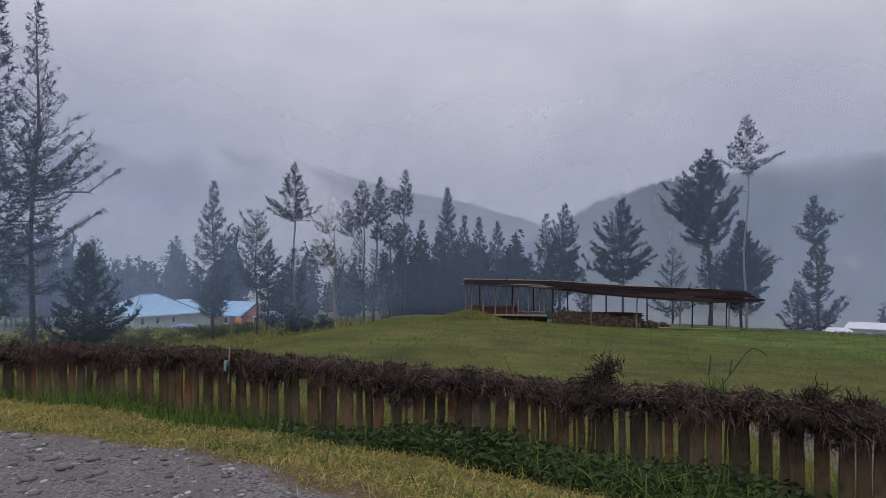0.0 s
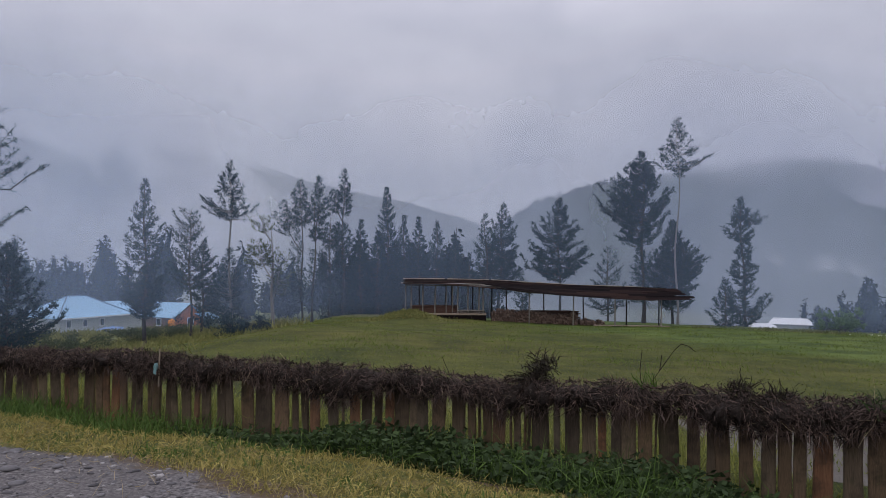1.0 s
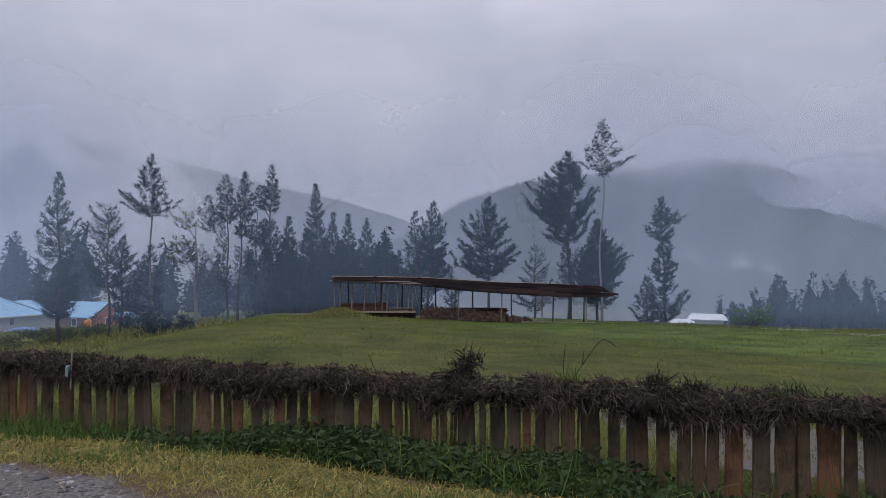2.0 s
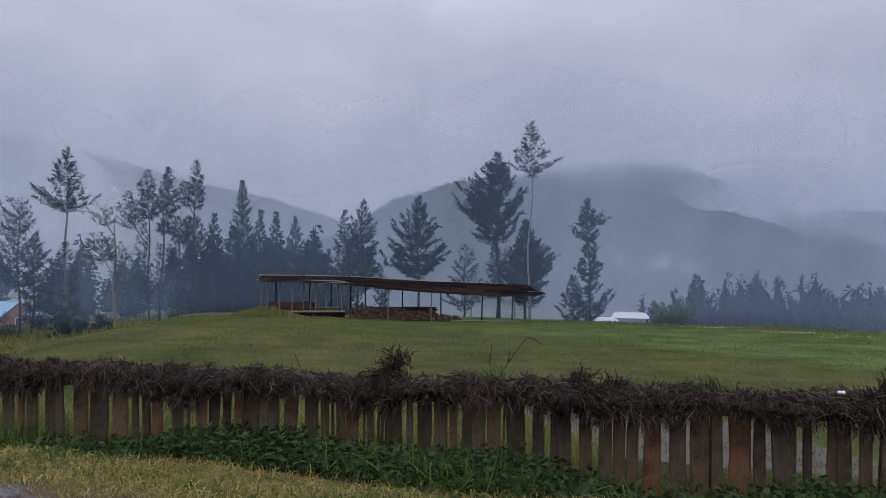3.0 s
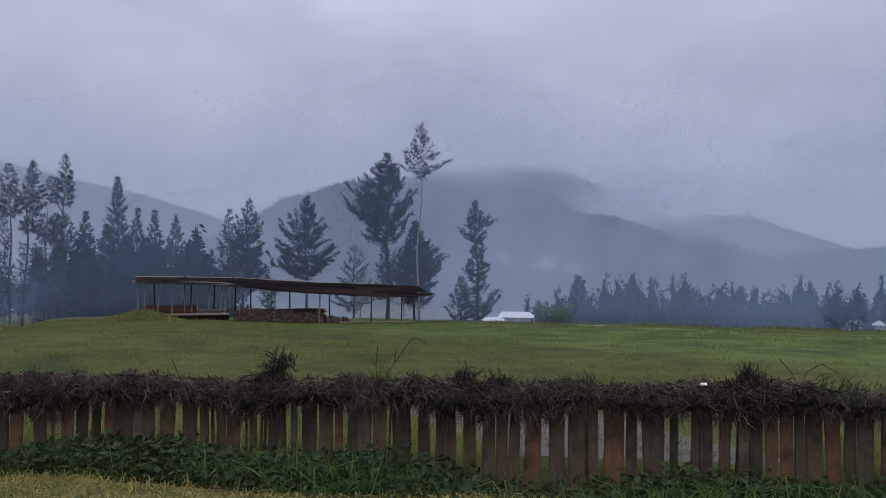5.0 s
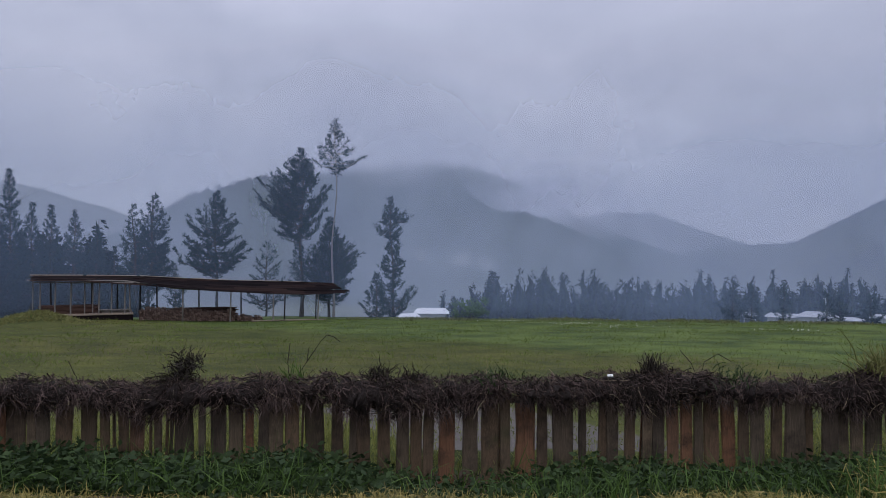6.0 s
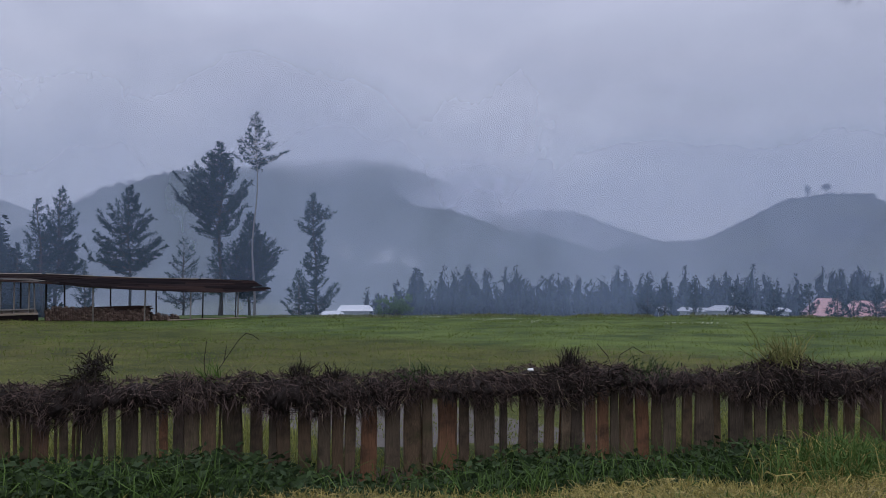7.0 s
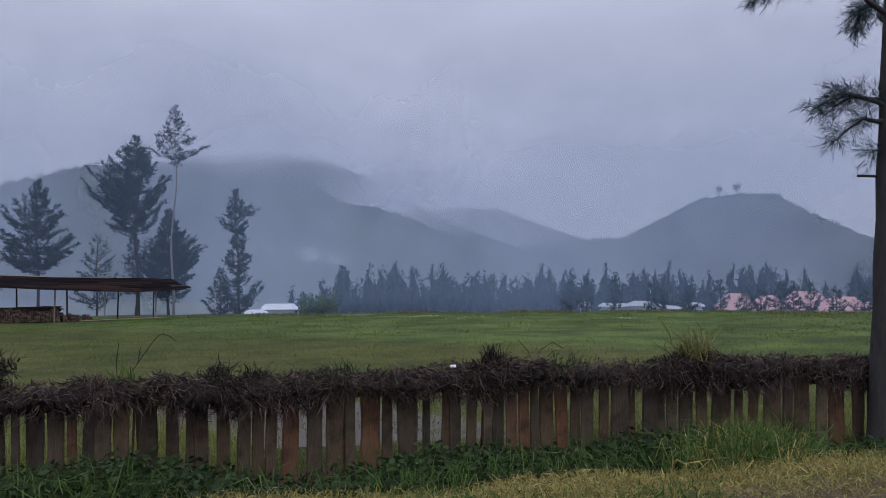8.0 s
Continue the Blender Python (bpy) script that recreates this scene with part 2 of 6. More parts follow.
WALL_PALE, WALL_ORANGE = plaster("pale_plaster", (0.40, 0.42, 0.40), (0.52, 0.53, 0.50)), plaster("orange_wall", (0.42, 0.13, 0.05), (0.55, 0.20, 0.085))
WALL_BRICK, DARK_GLASS = plaster("dull_brick_wall", (0.16, 0.10, 0.08), (0.26, 0.17, 0.14)), plaster("dark_window", (0.02, 0.025, 0.03), (0.05, 0.055, 0.06))
WHITE_TRIM, TANK_ORANGE = plaster("white_trim", (0.62, 0.62, 0.62), (0.75, 0.75, 0.74)), plaster("orange_plastic", (0.62, 0.20, 0.02), (0.75, 0.28, 0.04))
TARP_BLUE, TEAL = plaster("blue_tarp", (0.07, 0.14, 0.30), (0.20, 0.28, 0.42)), plaster("teal_cloth", (0.07, 0.16, 0.17), (0.15, 0.26, 0.27))


def b_stone(node):
    isl = node("NewGeometry").outputs["Random Per Island"]
    c = ramp(node, isl, (0.0, (0.028, 0.026, 0.030)), (0.55, (0.105, 0.10, 0.108)), (0.85, (0.22, 0.21, 0.215)), (1.0, (0.42, 0.40, 0.39)))
    c = mix(node, ramp(node, noise_at(node, 40, 4, 0.7), (0.4, (0, 0, 0)), (0.8, (0.6, 0.6, 0.6))), c, (0.07, 0.065, 0.065))
    return shade(node, c, 0.75, noise_at(node, 60, 3), 0.3, 0.004)


STONE = mat("river_stone", b_stone)
MOSSY = plaster("mossy_stone", (0.035, 0.038, 0.018), (0.13, 0.10, 0.06))


# ---------------------------------------------------------------- building helpers
def mesh_of(name, verts, faces, material, smooth=False):
    """A mesh from vertex and face arrays; every face has the same number of corners."""
    v, f = np.asarray(verts, dtype=np.float32), np.asarray(faces, dtype=np.int32)
    me = bpy.data.meshes.new(name)
    n, k = f.shape
    me.vertices.add(len(v))
    me.vertices.foreach_set("co", v.ravel())
    me.loops.add(n * k)
    me.loops.foreach_set("vertex_index", f.ravel())
    me.polygons.add(n)
    me.polygons.foreach_set("loop_start", np.arange(0, n * k, k, dtype=np.int32))
    me.update(calc_edges=True)
    me.validate()
    if smooth:
        me.polygons.foreach_set("use_smooth", np.ones(len(me.polygons), dtype=bool))
    me.materials.append(material)
    return me


def thing(name, label, category, group="", kind="", at=(0, 0, 0), turn=0.0):
    ob = new(name)
    ob.matrix_world = pose(*at, 0, 0, turn)
    return tagged(ob, label, category, group, kind)


def part(name, bm, material, parent, label="", smooth=False):
    """Links a bmesh or a mesh as one object under a thing or a part."""
    if isinstance(bm, bmesh.types.BMesh):
        me = bpy.data.meshes.new(name)
        bm.to_mesh(me)
        bm.free()
        me.materials.append(material)
        if smooth:
            me.polygons.foreach_set("use_smooth", np.ones(len(me.polygons), dtype=bool))
    else:
        me = bm
    ob = new(name, me)
    ob.parent = parent
    return tagged(ob, label)


def box(bm, lo, hi, bevel=0.0):
    c = [(a + b) / 2 for a, b in zip(lo, hi)]
    made = bmesh.ops.create_cube(bm, size=1, matrix=Matrix.LocRotScale(c, None, [b - a for a, b in zip(lo, hi)]))
    if bevel:
        edges = list({e for v in made["verts"] for e in v.link_edges})
        bmesh.ops.bevel(bm, geom=edges, offset=bevel, segments=1, affect="EDGES")
    return bm


def boxed(lo, hi, bevel=0.0):
    return box(bmesh.new(), lo, hi, bevel)


def beam(bm, a, b, r0, r1=None, sides=6):
    """A tapered round pole from a to b."""
    a, b = Vector(a), Vector(b)
    d = b - a
    m = Matrix.Translation((a + b) / 2) @ d.to_track_quat("Z", "Y").to_matrix().to_4x4()
    bmesh.ops.create_cone(bm, cap_ends=True, segments=sides, radius1=r0, radius2=r1 if r1 is not None else r0, depth=d.length, matrix=m)
    return bm


def solid(verts, faces):
    bm = bmesh.new()
    vs = [bm.verts.new(v) for v in verts]
    for f in faces:
        bm.faces.new([vs[i] for i in f])
    bmesh.ops.recalc_face_normals(bm, faces=bm.faces)
    return bm


def unit(a):
    return a / np.maximum(np.linalg.norm(a, axis=1, keepdims=True), 1e-9)


def blades(p, d, length, width, bend=None, rng=None):
    """Slim leaves from points p along d: two triangles each, or four when bent. Returns vertices and triangles."""
    n = len(p)
    side = unit(np.cross(d, rng.normal(size=(n, 3)))) * (width * 0.5)[:, None]
    if bend is None:
        m = p + d * (length * 0.5)[:, None]
        v = np.stack([p, m - side, p + d * length[:, None], m + side], axis=1).reshape(-1, 3)
        i = np.arange(n)[:, None] * 4
        return v, np.concatenate([i + [0, 1, 2], i + [0, 2, 3]], axis=0)
    m = p + d * (length * 0.55)[:, None]
    e = unit(d + bend)
    tip = m + e * (length * 0.5)[:, None]
    v = np.stack([p - side * 0.8, p + side * 0.8, m - side, m + side, tip], axis=1).reshape(-1, 3)
    i = np.arange(n)[:, None] * 5
    return v, np.concatenate([i + [0, 1, 3], i + [0, 3, 2], i + [2, 3, 4]], axis=0)


def tubes(lines, radii, sides=4):
    """Joined tubes: lines (n, k, 3) with radii (n, k)."""
    n, k, _ = lines.shape
    t = np.gradient(lines, axis=1)
    t /= np.maximum(np.linalg.norm(t, axis=2, keepdims=True), 1e-9)
    ref = np.where(np.abs(t[..., 2:3]) > 0.9, np.array([1.0, 0, 0]), np.array([0, 0, 1.0]))
    u = np.cross(t, ref)
    u /= np.maximum(np.linalg.norm(u, axis=2, keepdims=True), 1e-9)
    w = np.cross(t, u)
    a = np.arange(sides) * 2 * np.pi / sides
    v = lines[:, :, None] + radii[:, :, None, None] * (np.cos(a)[:, None] * u[:, :, None] + np.sin(a)[:, None] * w[:, :, None])
    idx = np.arange(n * k * sides).reshape(n, k, sides)
    nxt = np.roll(idx, -1, axis=2)
    f = np.stack([idx[:, :-1], nxt[:, :-1], nxt[:, 1:], idx[:, 1:]], axis=-1).reshape(-1, 4)
    return v.reshape(-1, 3), f


# ---------------------------------------------------------------- the lie of the land
def smooth(a, b, v):
    t = np.clip((np.asarray(v, dtype=float) - a) / (b - a), 0, 1)
    return t * t * (3 - 2 * t)


def fence_y(x):
    c = np.clip(x, 5, 12) - 5
    return 8.1 - 0.5 * x - 0.05 * c ** 2


def beyond(x, y):
    """Metres beyond the fence line; negative on the road's side."""
    return (y - fence_y(x)) / 1.118


def soft_noise(x, y, s):
    return np.sin(x * s + 1.3 * np.sin(y * s * 0.7)) * np.cos(y * s * 1.1 + 0.9 * np.sin(x * s * 0.6))


def ditch_depth(x):
    return 0.17 * smooth(1, 5, x)


def land(x, y):
    x, y = np.asarray(x, dtype=float), np.asarray(y, dtype=float)
    d, r = beyond(x, y), np.hypot(x, y)
    near = 0.5 * smooth(0.3 + 0.4 * smooth(1, 5, x), 2.9, -d) + (0.13 - 0.08 * smooth(1, 5, x)) * np.exp(-((d + 1.25 + 0.35 * smooth(1, 5, x)) / 0.42) ** 2)
    near = near + (0.045 * soft_noise(x, y, 1.3) + 0.02 * soft_noise(x, y, 3.7)) * smooth(0.8, 1.3, -d) * smooth(3.0, 2.4, -d)
    near = near - ditch_depth(x) * np.exp(-((d + 0.25) / 0.6) ** 2)
    dd = np.maximum(d, 0)
    left = smooth(3, 10, dd) * (0.13 * np.clip(-x - 5, 0, 18) + 0.05 * np.maximum(0, -x - 23)) + 1.0 * smooth(38, 54, r) * smooth(-2, -10, x) * (dd > 0)
    z = near - 0.055 * dd - left
    z = z - 0.2 * smooth(0, 4, -x - 5)
    edge = 62 + 8 * smooth(45, 20, x)
    drop = smooth(-12, 10, x) * 0.16 * np.maximum(0, r - edge) * smooth(-30, 5, y)
    z = z - drop
    z = z + 0.78 * np.exp(-(((x - 1.9) / 2.1) ** 2 + ((y - 50.5) / 1.6) ** 2)) + 0.32 * np.exp(-(((x - 5.2) / 2.6) ** 2 + ((y - 52.9) / 1.2) ** 2))
    z = z + smooth(9, 25, r) * 0.07 * soft_noise(x, y, 0.35) + smooth(3, 6, r) * 0.015 * soft_noise(x, y, 2.3)
    floor = -26.0 + 1.5 * soft_noise(x, y, 0.012)
    return np.where(d > 0, np.maximum(z, floor), z)


def land_at(x, y):
    return float(land(x, y))


def verge_edge(x):
    """Where gravel meets the mown verge, in metres from the fence."""
    return np.interp(x, (-6, -4.3, -3.5, -2.8, -2.4, -1.75, -1.3, -0.95, 0, 1, 3), (-3.6, -2.93, -2.53, -2.30, -2.36, -2.57, -2.73, -2.89, -3.15, -3.3, -3.4)) + 0.03 * np.sin(x * 7)


def verge_top(x):
    """Where the mown verge ends towards the fence."""
    return np.interp(x, (-8, -4.5, -2.5, -1.2, -0.5, 0.2, 1, 5), (-1.2, -1.2, -0.98, -0.95, -1.12, -1.3, -1.4, -1.57))


def ground_sheet():
    az = np.linspace(-np.pi, np.pi, 361)[:-1]
    rad = np.concatenate([np.linspace(0.0, 20, 111), np.geomspace(20.3, 4200, 110)])
    a, r = np.meshgrid(az, rad)
    x, y = r * np.sin(a), r * np.cos(a)
    z = land(x, y)
    v = np.stack([x, y, z], axis=-1).reshape(-1, 3)
    i = np.arange(x.size).reshape(x.shape)
    j = np.roll(i, -1, axis=1)
    f = np.stack([i[:-1], i[1:], j[1:], j[:-1]], axis=-1).reshape(-1, 4)
    me = mesh_of("ground", v, f, GROUND, smooth=True)
    d = beyond(v[:, 0], v[:, 1])
    rr = np.hypot(v[:, 0], v[:, 1])
    edge = verge_edge(v[:, 0])
    zones = {
        "gravel": 0.5 + (edge - d) / 0.9,
        "pale": 0.95 * (d > 1.1) * (d < 4.5) * smooth(4.1, 4.6, v[:, 0]) * smooth(7.6, 6.9, v[:, 0]),
        "litter": 0.5 + (edge + 0.45 * smooth(-3.5, -1.0, v[:, 0]) - d) / 0.9,
        "dry": 0.5 + (verge_top(v[:, 0]) - d) / 0.5,
        "ditch": 0.5 + (0.35 - d) / 0.5,
        "lush": smooth(12, 34, v[:, 0] + 0.25 * v[:, 1]) * (d > 1),
        "rough_land": smooth(-2, -14, v[:, 0] + 0.12 * v[:, 1]) * (d > 2),
        "far_land": smooth(68, 110, rr) * (v[:, 0] > -30),
    }
    for name, val in zones.items():
        att = me.attributes.new(name, "FLOAT", "POINT")
        att.data.foreach_set("value", np.clip(val, 0, 1).astype(np.float32))
    return tagged(new("ground", me), "grassy slope with gravel road edge and field", "ground", kind="structure")


ground_sheet()


# ---------------------------------------------------------------- hills, cloud and mist
def hill(name, label, dist, profile, depth, material, rough=0.02, seed=0, closed=True, crag=0.0012):
    """A ridge that stands round the valley: profile is (azimuth, elevation) in degrees at that distance; depth: how far it falls towards the valley."""
    rng = np.random.default_rng(seed)
    az = np.linspace(profile[0][0], profile[-1][0], 420)
    el = np.interp(az, [p[0] for p in profile], [p[1] for p in profile])
    k = np.ones(9) / 9
    el = np.convolve(np.pad(el, 4, mode="edge"), k, "valid")
    top = 2.2 + dist * np.tan(np.radians(el))
    fine = np.convolve(rng.normal(size=len(az) + 2), [0.3, 0.4, 0.3], "valid")
    top = top + dist * rough * (0.035 * fine + 0.016 * np.sin(az * 5 + seed) + 0.02 * np.sin(az * 3.1 + 2 * np.sin(az * 1.3))) * (el > -1)
    rows = []
    a = np.radians(az)
    for s in np.linspace(0, 1, 26):
        # s=0 at the ridge, 1 at the valley floor, and a back slope behind
        wave = 0.05 * depth * np.sin(a * 31 + 5 * s + seed) * s * (1 - s) * 4
        r = dist - depth * s + wave
        h = -28 + (top + 28) * (1 - s) ** 1.25
        h = h + 0.05 * (top + 28) * np.sin(a * 47 + 9 * s + seed) * s * (1 - s) * 4 + rng.normal(size=len(az)) * dist * crag * (s > 0)
        rows.append(np.stack([r * np.sin(a), r * np.cos(a), h], axis=-1))
    back = np.stack([(dist + depth) * np.sin(a), (dist + depth) * np.cos(a), np.full(len(a), -28.0)], axis=-1)
    v = np.stack(([back] if closed else []) + rows, axis=0)
    i = np.arange(v.shape[0] * v.shape[1]).reshape(v.shape[:2])
    f = np.stack([i[:-1, :-1], i[1:, :-1], i[1:, 1:], i[:-1, 1:]], axis=-1).reshape(-1, 4)
    me = mesh_of(name, v.reshape(-1, 3), f, material, smooth=True)
    return tagged(new(name, me), label, "hill", kind="structure")


def veil(name, dist, az0, az1, z0, z1, material, puff=False, label="thin tinted sheet standing in for mist and haze"):
    """An upright sheet that stands in for mist and haze on an arc round the valley; a puff also thins out at its foot
    and top.
    """
    a = np.radians(np.linspace(az0, az1, 90))
    h = np.linspace(z0, z1, 14)
    aa, hh = np.meshgrid(a, h)
    r = dist * (1 + 0.03 * np.sin(aa * 9))
    v = np.stack([r * np.sin(aa), r * np.cos(aa), hh], axis=-1)
    i = np.arange(aa.size).reshape(aa.shape)
    f = np.stack([i[:-1, :-1], i[:-1, 1:], i[1:, 1:], i[1:, :-1]], axis=-1).reshape(-1, 4)
    me = mesh_of(name, v.reshape(-1, 3), f, material, smooth=True)
    t = (aa - a[0]) / (a[-1] - a[0])
    att = me.attributes.new("body", "FLOAT", "POINT")
    ends = smooth(0, 0.16, t) * smooth(1, 0.84, t)
    if puff:
        k = (hh - z0) / (z1 - z0)
        ends = smooth(1.0, 0.15, np.hypot(2 * t - 1, 2 * k - 1))
    att.data.foreach_set("value", ends.astype(np.float32).ravel())
    return tagged(new(name, me), label, "mist", kind="structure")


hill("mountain_west", "dark wooded mountain half lost in cloud", 1900,
     [(-60, 10), (-40, 11), (-28, 12), (-16, 9.5), (-6, 6.2), (2, 4.6), (7, 3.2), (10, 1.8), (14, 0)], 700,
     cloudy_hill("mountain_in_cloud", 390, 520, 0.0050, 480), seed=3, closed=False, crag=0.0)
hill("ridge_north", "long wooded ridge that climbs into the cloud", 780,
     [(6, 1.2), (9, 2.6), (10.7, 3.75), (12.5, 4.7), (15, 5.4), (17.7, 6.2), (21, 6.6), (25, 7.3), (30, 7.7), (33.5, 7.5), (36, 6.6), (39, 5.0), (42, 3.4), (45, 2.0), (50, 0.2)], 390,
     cloudy_hill("ridge_in_cloud", 86, 134, 0.011, 46), 0.06, seed=5, crag=0.0004)
hill("hill_middle", "low wooded hill in the mist", 1150,
     [(34, -1), (39.2, 1.66), (42, 3.1), (44.6, 3.6), (48, 3.4), (51, 2.3), (55, 1.0), (62, -0.5)], 400, HILL, 0.02, seed=6)
hill("hill_low", "low dark rise across the valley", 640,
     [(25, -1.2), (30, -0.4), (33.5, 0.0), (37, 0.3), (41, -0.4), (46, -1.3)], 200, HILL, 0.03, seed=7)
hill("hill_east", "rounded wooded hill with a few trees on top", 620,
     [(44, -0.9), (48.3, -0.1), (52, 0.85), (55, 1.05), (57.9, 1.25), (60.5, 2.7), (63, 4.0), (65, 4.35), (66.5, 4.45), (68.5, 4.2), (71, 2.8), (73.5, 1.5), (76, 0.8), (84, 0.4), (95, 0)], 240, HILL, 0.025, seed=8)

# bluish and grey sheets that put distance haze before the trees and hills
veil("mist_lane", 30, -80, -14, -6, 22, mist("lane_haze", 0.17, 5, 20, 0.06, 0.4, -1.8, (0.45, 0.59, 0.85)))
veil("mist_field", 61.6, -75, 125, -9, 26, mist("field_haze", 0.18, 6, 25, 0.04, 0.4, -4.0, (0.45, 0.59, 0.85)))
veil("mist_near", 112, -75, 125, -28, 40, mist("near_haze", 0.15, 6, 36, 0.02, 0.5, None, (0.47, 0.60, 0.85)))
veil("mist_valley", 330, -75, 125, -30, 135, mist("valley_haze", 0.44, 0, 125, 0.008, 0.5, None, (0.63, 0.68, 0.82)))
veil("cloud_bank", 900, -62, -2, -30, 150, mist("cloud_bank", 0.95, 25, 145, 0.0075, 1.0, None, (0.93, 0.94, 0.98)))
PUFF = (0.93, 0.94, 0.98)
veil("cloud_shoulder", 690, 31, 50, 2, 105, mist("shoulder_cloud", 1.0, 90, 140, 0.014, 0.7, None, (0.74, 0.76, 0.88)), True, "torn cloud drifting off the ridge")
veil("smoke_wisp", 520, 28.3, 30.6, -8, 13, mist("smoke_wisp", 0.50, 6, 14, 0.11, 1.2, None, PUFF), True, "small wisp of smoke rising from the valley")
veil("smoke_drift", 500, 31.0, 37.0, -15, 12, mist("smoke_drift", 0.30, 4, 14, 0.075, 1.5, None, PUFF), True, "torn patch of low smoke in the valley")
veil("mist_far", 800, -80, 125, -40, 420, mist("far_haze", 0.44, 60, 380, 0.004, 0.5, None, (0.74, 0.76, 0.86)))


# ---------------------------------------------------------------- trees
def crown_profile(shape, u):
    if shape == "c":
        return np.where(u < 0.32, 0.30 + 0.70 * np.sin(u / 0.32 * np.pi / 2), 1 - (np.clip(u - 0.32, 0, 1) / 0.68) ** 1.15) * 1.12
    if shape == "b":
        return np.sqrt(np.clip(1 - (2 * u - 1) ** 2, 0, 1))
    return np.minimum(1.0, 0.5 + u * 1.7) * (1 - u ** 1.9) ** 1.1 * 1.08


def tree_crown(tiers, rng, fine, spine):
    """Limbs and sprays of the crown. Returns limb lines with radii, and blades."""
    lines, radii, P, Dv, Ln, Wd = [], [], [], [], [], []
    for cx, cy, z0, z1, R, shape, dens in tiers:
        h = z1 - z0
        n = int(np.clip((14 + 7.5 * h) * (0.55 + 0.45 * dens), 10, 190))
        u = np.clip((np.arange(n) + rng.uniform(-0.5, 0.5, n)) / n, 0.01, 0.985)
        az = np.arange(n) * 2.399 + rng.uniform(-0.6, 0.6, n)
        reach = R * crown_profile(shape, u) * (0.55 + 0.72 * rng.beta(1.3, 1.2, n)) + 0.05
        # crowns are lumpy: some storeys and sides reach further than others
        ph = rng.uniform(0, 6.28, 3)
        lump = 1.0 + 0.16 * np.sin(u * 11 + ph[0]) + 0.18 * np.sin(2 * az + u * 7 + ph[1]) + 0.12 * np.sin(az + ph[2])
        reach = reach * np.clip(1.08 * lump, 0.45, 1.5)
        zt = z0 + u * h
        rise = rng.uniform(0.0, 0.55, n) + 0.9 * u ** 1.5
        out = np.stack([np.cos(az), np.sin(az), np.zeros(n)], axis=-1)
        tip = np.stack([cx + out[:, 0] * reach, cy + out[:, 1] * reach, zt], axis=-1)
        root_z = np.maximum(zt - reach * rise, z0 - 0.12 * h)
        sx, sy = spine(root_z)
        # limbs spring from the trunk, or from a fork that leads to the tier's middle
        mixk = 0.75 if math.hypot(cx, cy) > R * 0.5 else 0.0
        root = np.stack([sx * (1 - mixk) + cx * mixk, sy * (1 - mixk) + cy * mixk, root_z], axis=-1)
        ts = np.linspace(0, 1, 6)[None, :, None]
        line = root[:, None] * (1 - ts) + tip[:, None] * ts
        line[:, :, 2] += (-0.14 * reach[:, None] * np.sin(np.linspace(0, np.pi, 6))[None])
        line += rng.normal(size=line.shape) * 0.03 * reach[:, None, None]
        lines.append(line)
        radii.append(np.clip(0.012 + 0.012 * reach, 0.012, 0.07)[:, None] * np.linspace(1.3, 0.35, 6)[None])
        # twigs fan out flat from each limb, and carry the sprays
        tw = np.maximum(3, (reach * 7.0 * (0.6 + 0.4 * dens)).astype(int) + 2)
        who = np.repeat(np.arange(n), tw)
        s = rng.beta(2.0, 1.1, len(who))
        k = np.clip((s * 5).astype(int), 0, 4)
        fr = s * 5 - k
        p0 = line[who, k] * (1 - fr)[:, None] + line[who, k + 1] * fr[:, None]
        along = unit(line[who, k + 1] - line[who, k])
        side = unit(np.cross(along, np.array([0, 0, 1.0])) + 1e-6) * rng.choice((-1, 1), len(who))[:, None]
        td = unit(along * rng.uniform(0.6, 1.2, len(who))[:, None] + side * rng.uniform(0.0, 1.0, len(who))[:, None] + rng.normal(size=p0.shape) * 0.30 + np.array([0, 0, 0.16]))
        tl = (0.22 + 0.30 * np.clip(reach[who], 0.3, 1.6) * (1.15 - s)) * rng.uniform(0.6, 1.3, len(who))
        m = int(np.clip(8 * (0.5 + 0.5 * dens) * fine, 6, 18))
        w2 = np.repeat(np.arange(len(who)), m)
        q = rng.uniform(0.0, 1.0, len(w2))
        p = p0[w2] + td[w2] * (tl[w2] * q)[:, None] + rng.normal(size=(len(w2), 3)) * 0.035
        d = unit(td[w2] * 0.9 + rng.normal(size=p.shape) * 0.48)
        P.append(p), Dv.append(d)
        Ln.append(rng.uniform(0.11, 0.28, len(p)) / fine ** 0.4), Wd.append(rng.uniform(0.038, 0.078, len(p)) / fine ** 0.5)
        if math.hypot(cx, cy) > R * 0.5:
            zf = z0 - 0.1 * h
            fx, fy = spine(np.array([zf - 0.8 * math.hypot(cx, cy)]))
            a, b = np.array([fx[0], fy[0], zf - 0.8 * math.hypot(cx, cy)]), np.array([cx, cy, z0 + 0.75 * h])
            tt = np.linspace(0, 1, 6)[:, None]
            fork = a * (1 - tt) + b * tt
            fork[:, :2] += 0.25 * (b - a)[:2] * np.sin(np.pi * tt)
            lines.append(fork[None]), radii.append(np.linspace(0.07, 0.02, 6)[None])
    return np.concatenate(lines), np.concatenate(radii), blades(np.concatenate(P), np.concatenate(Dv), np.concatenate(Ln), np.concatenate(Wd), None, rng)


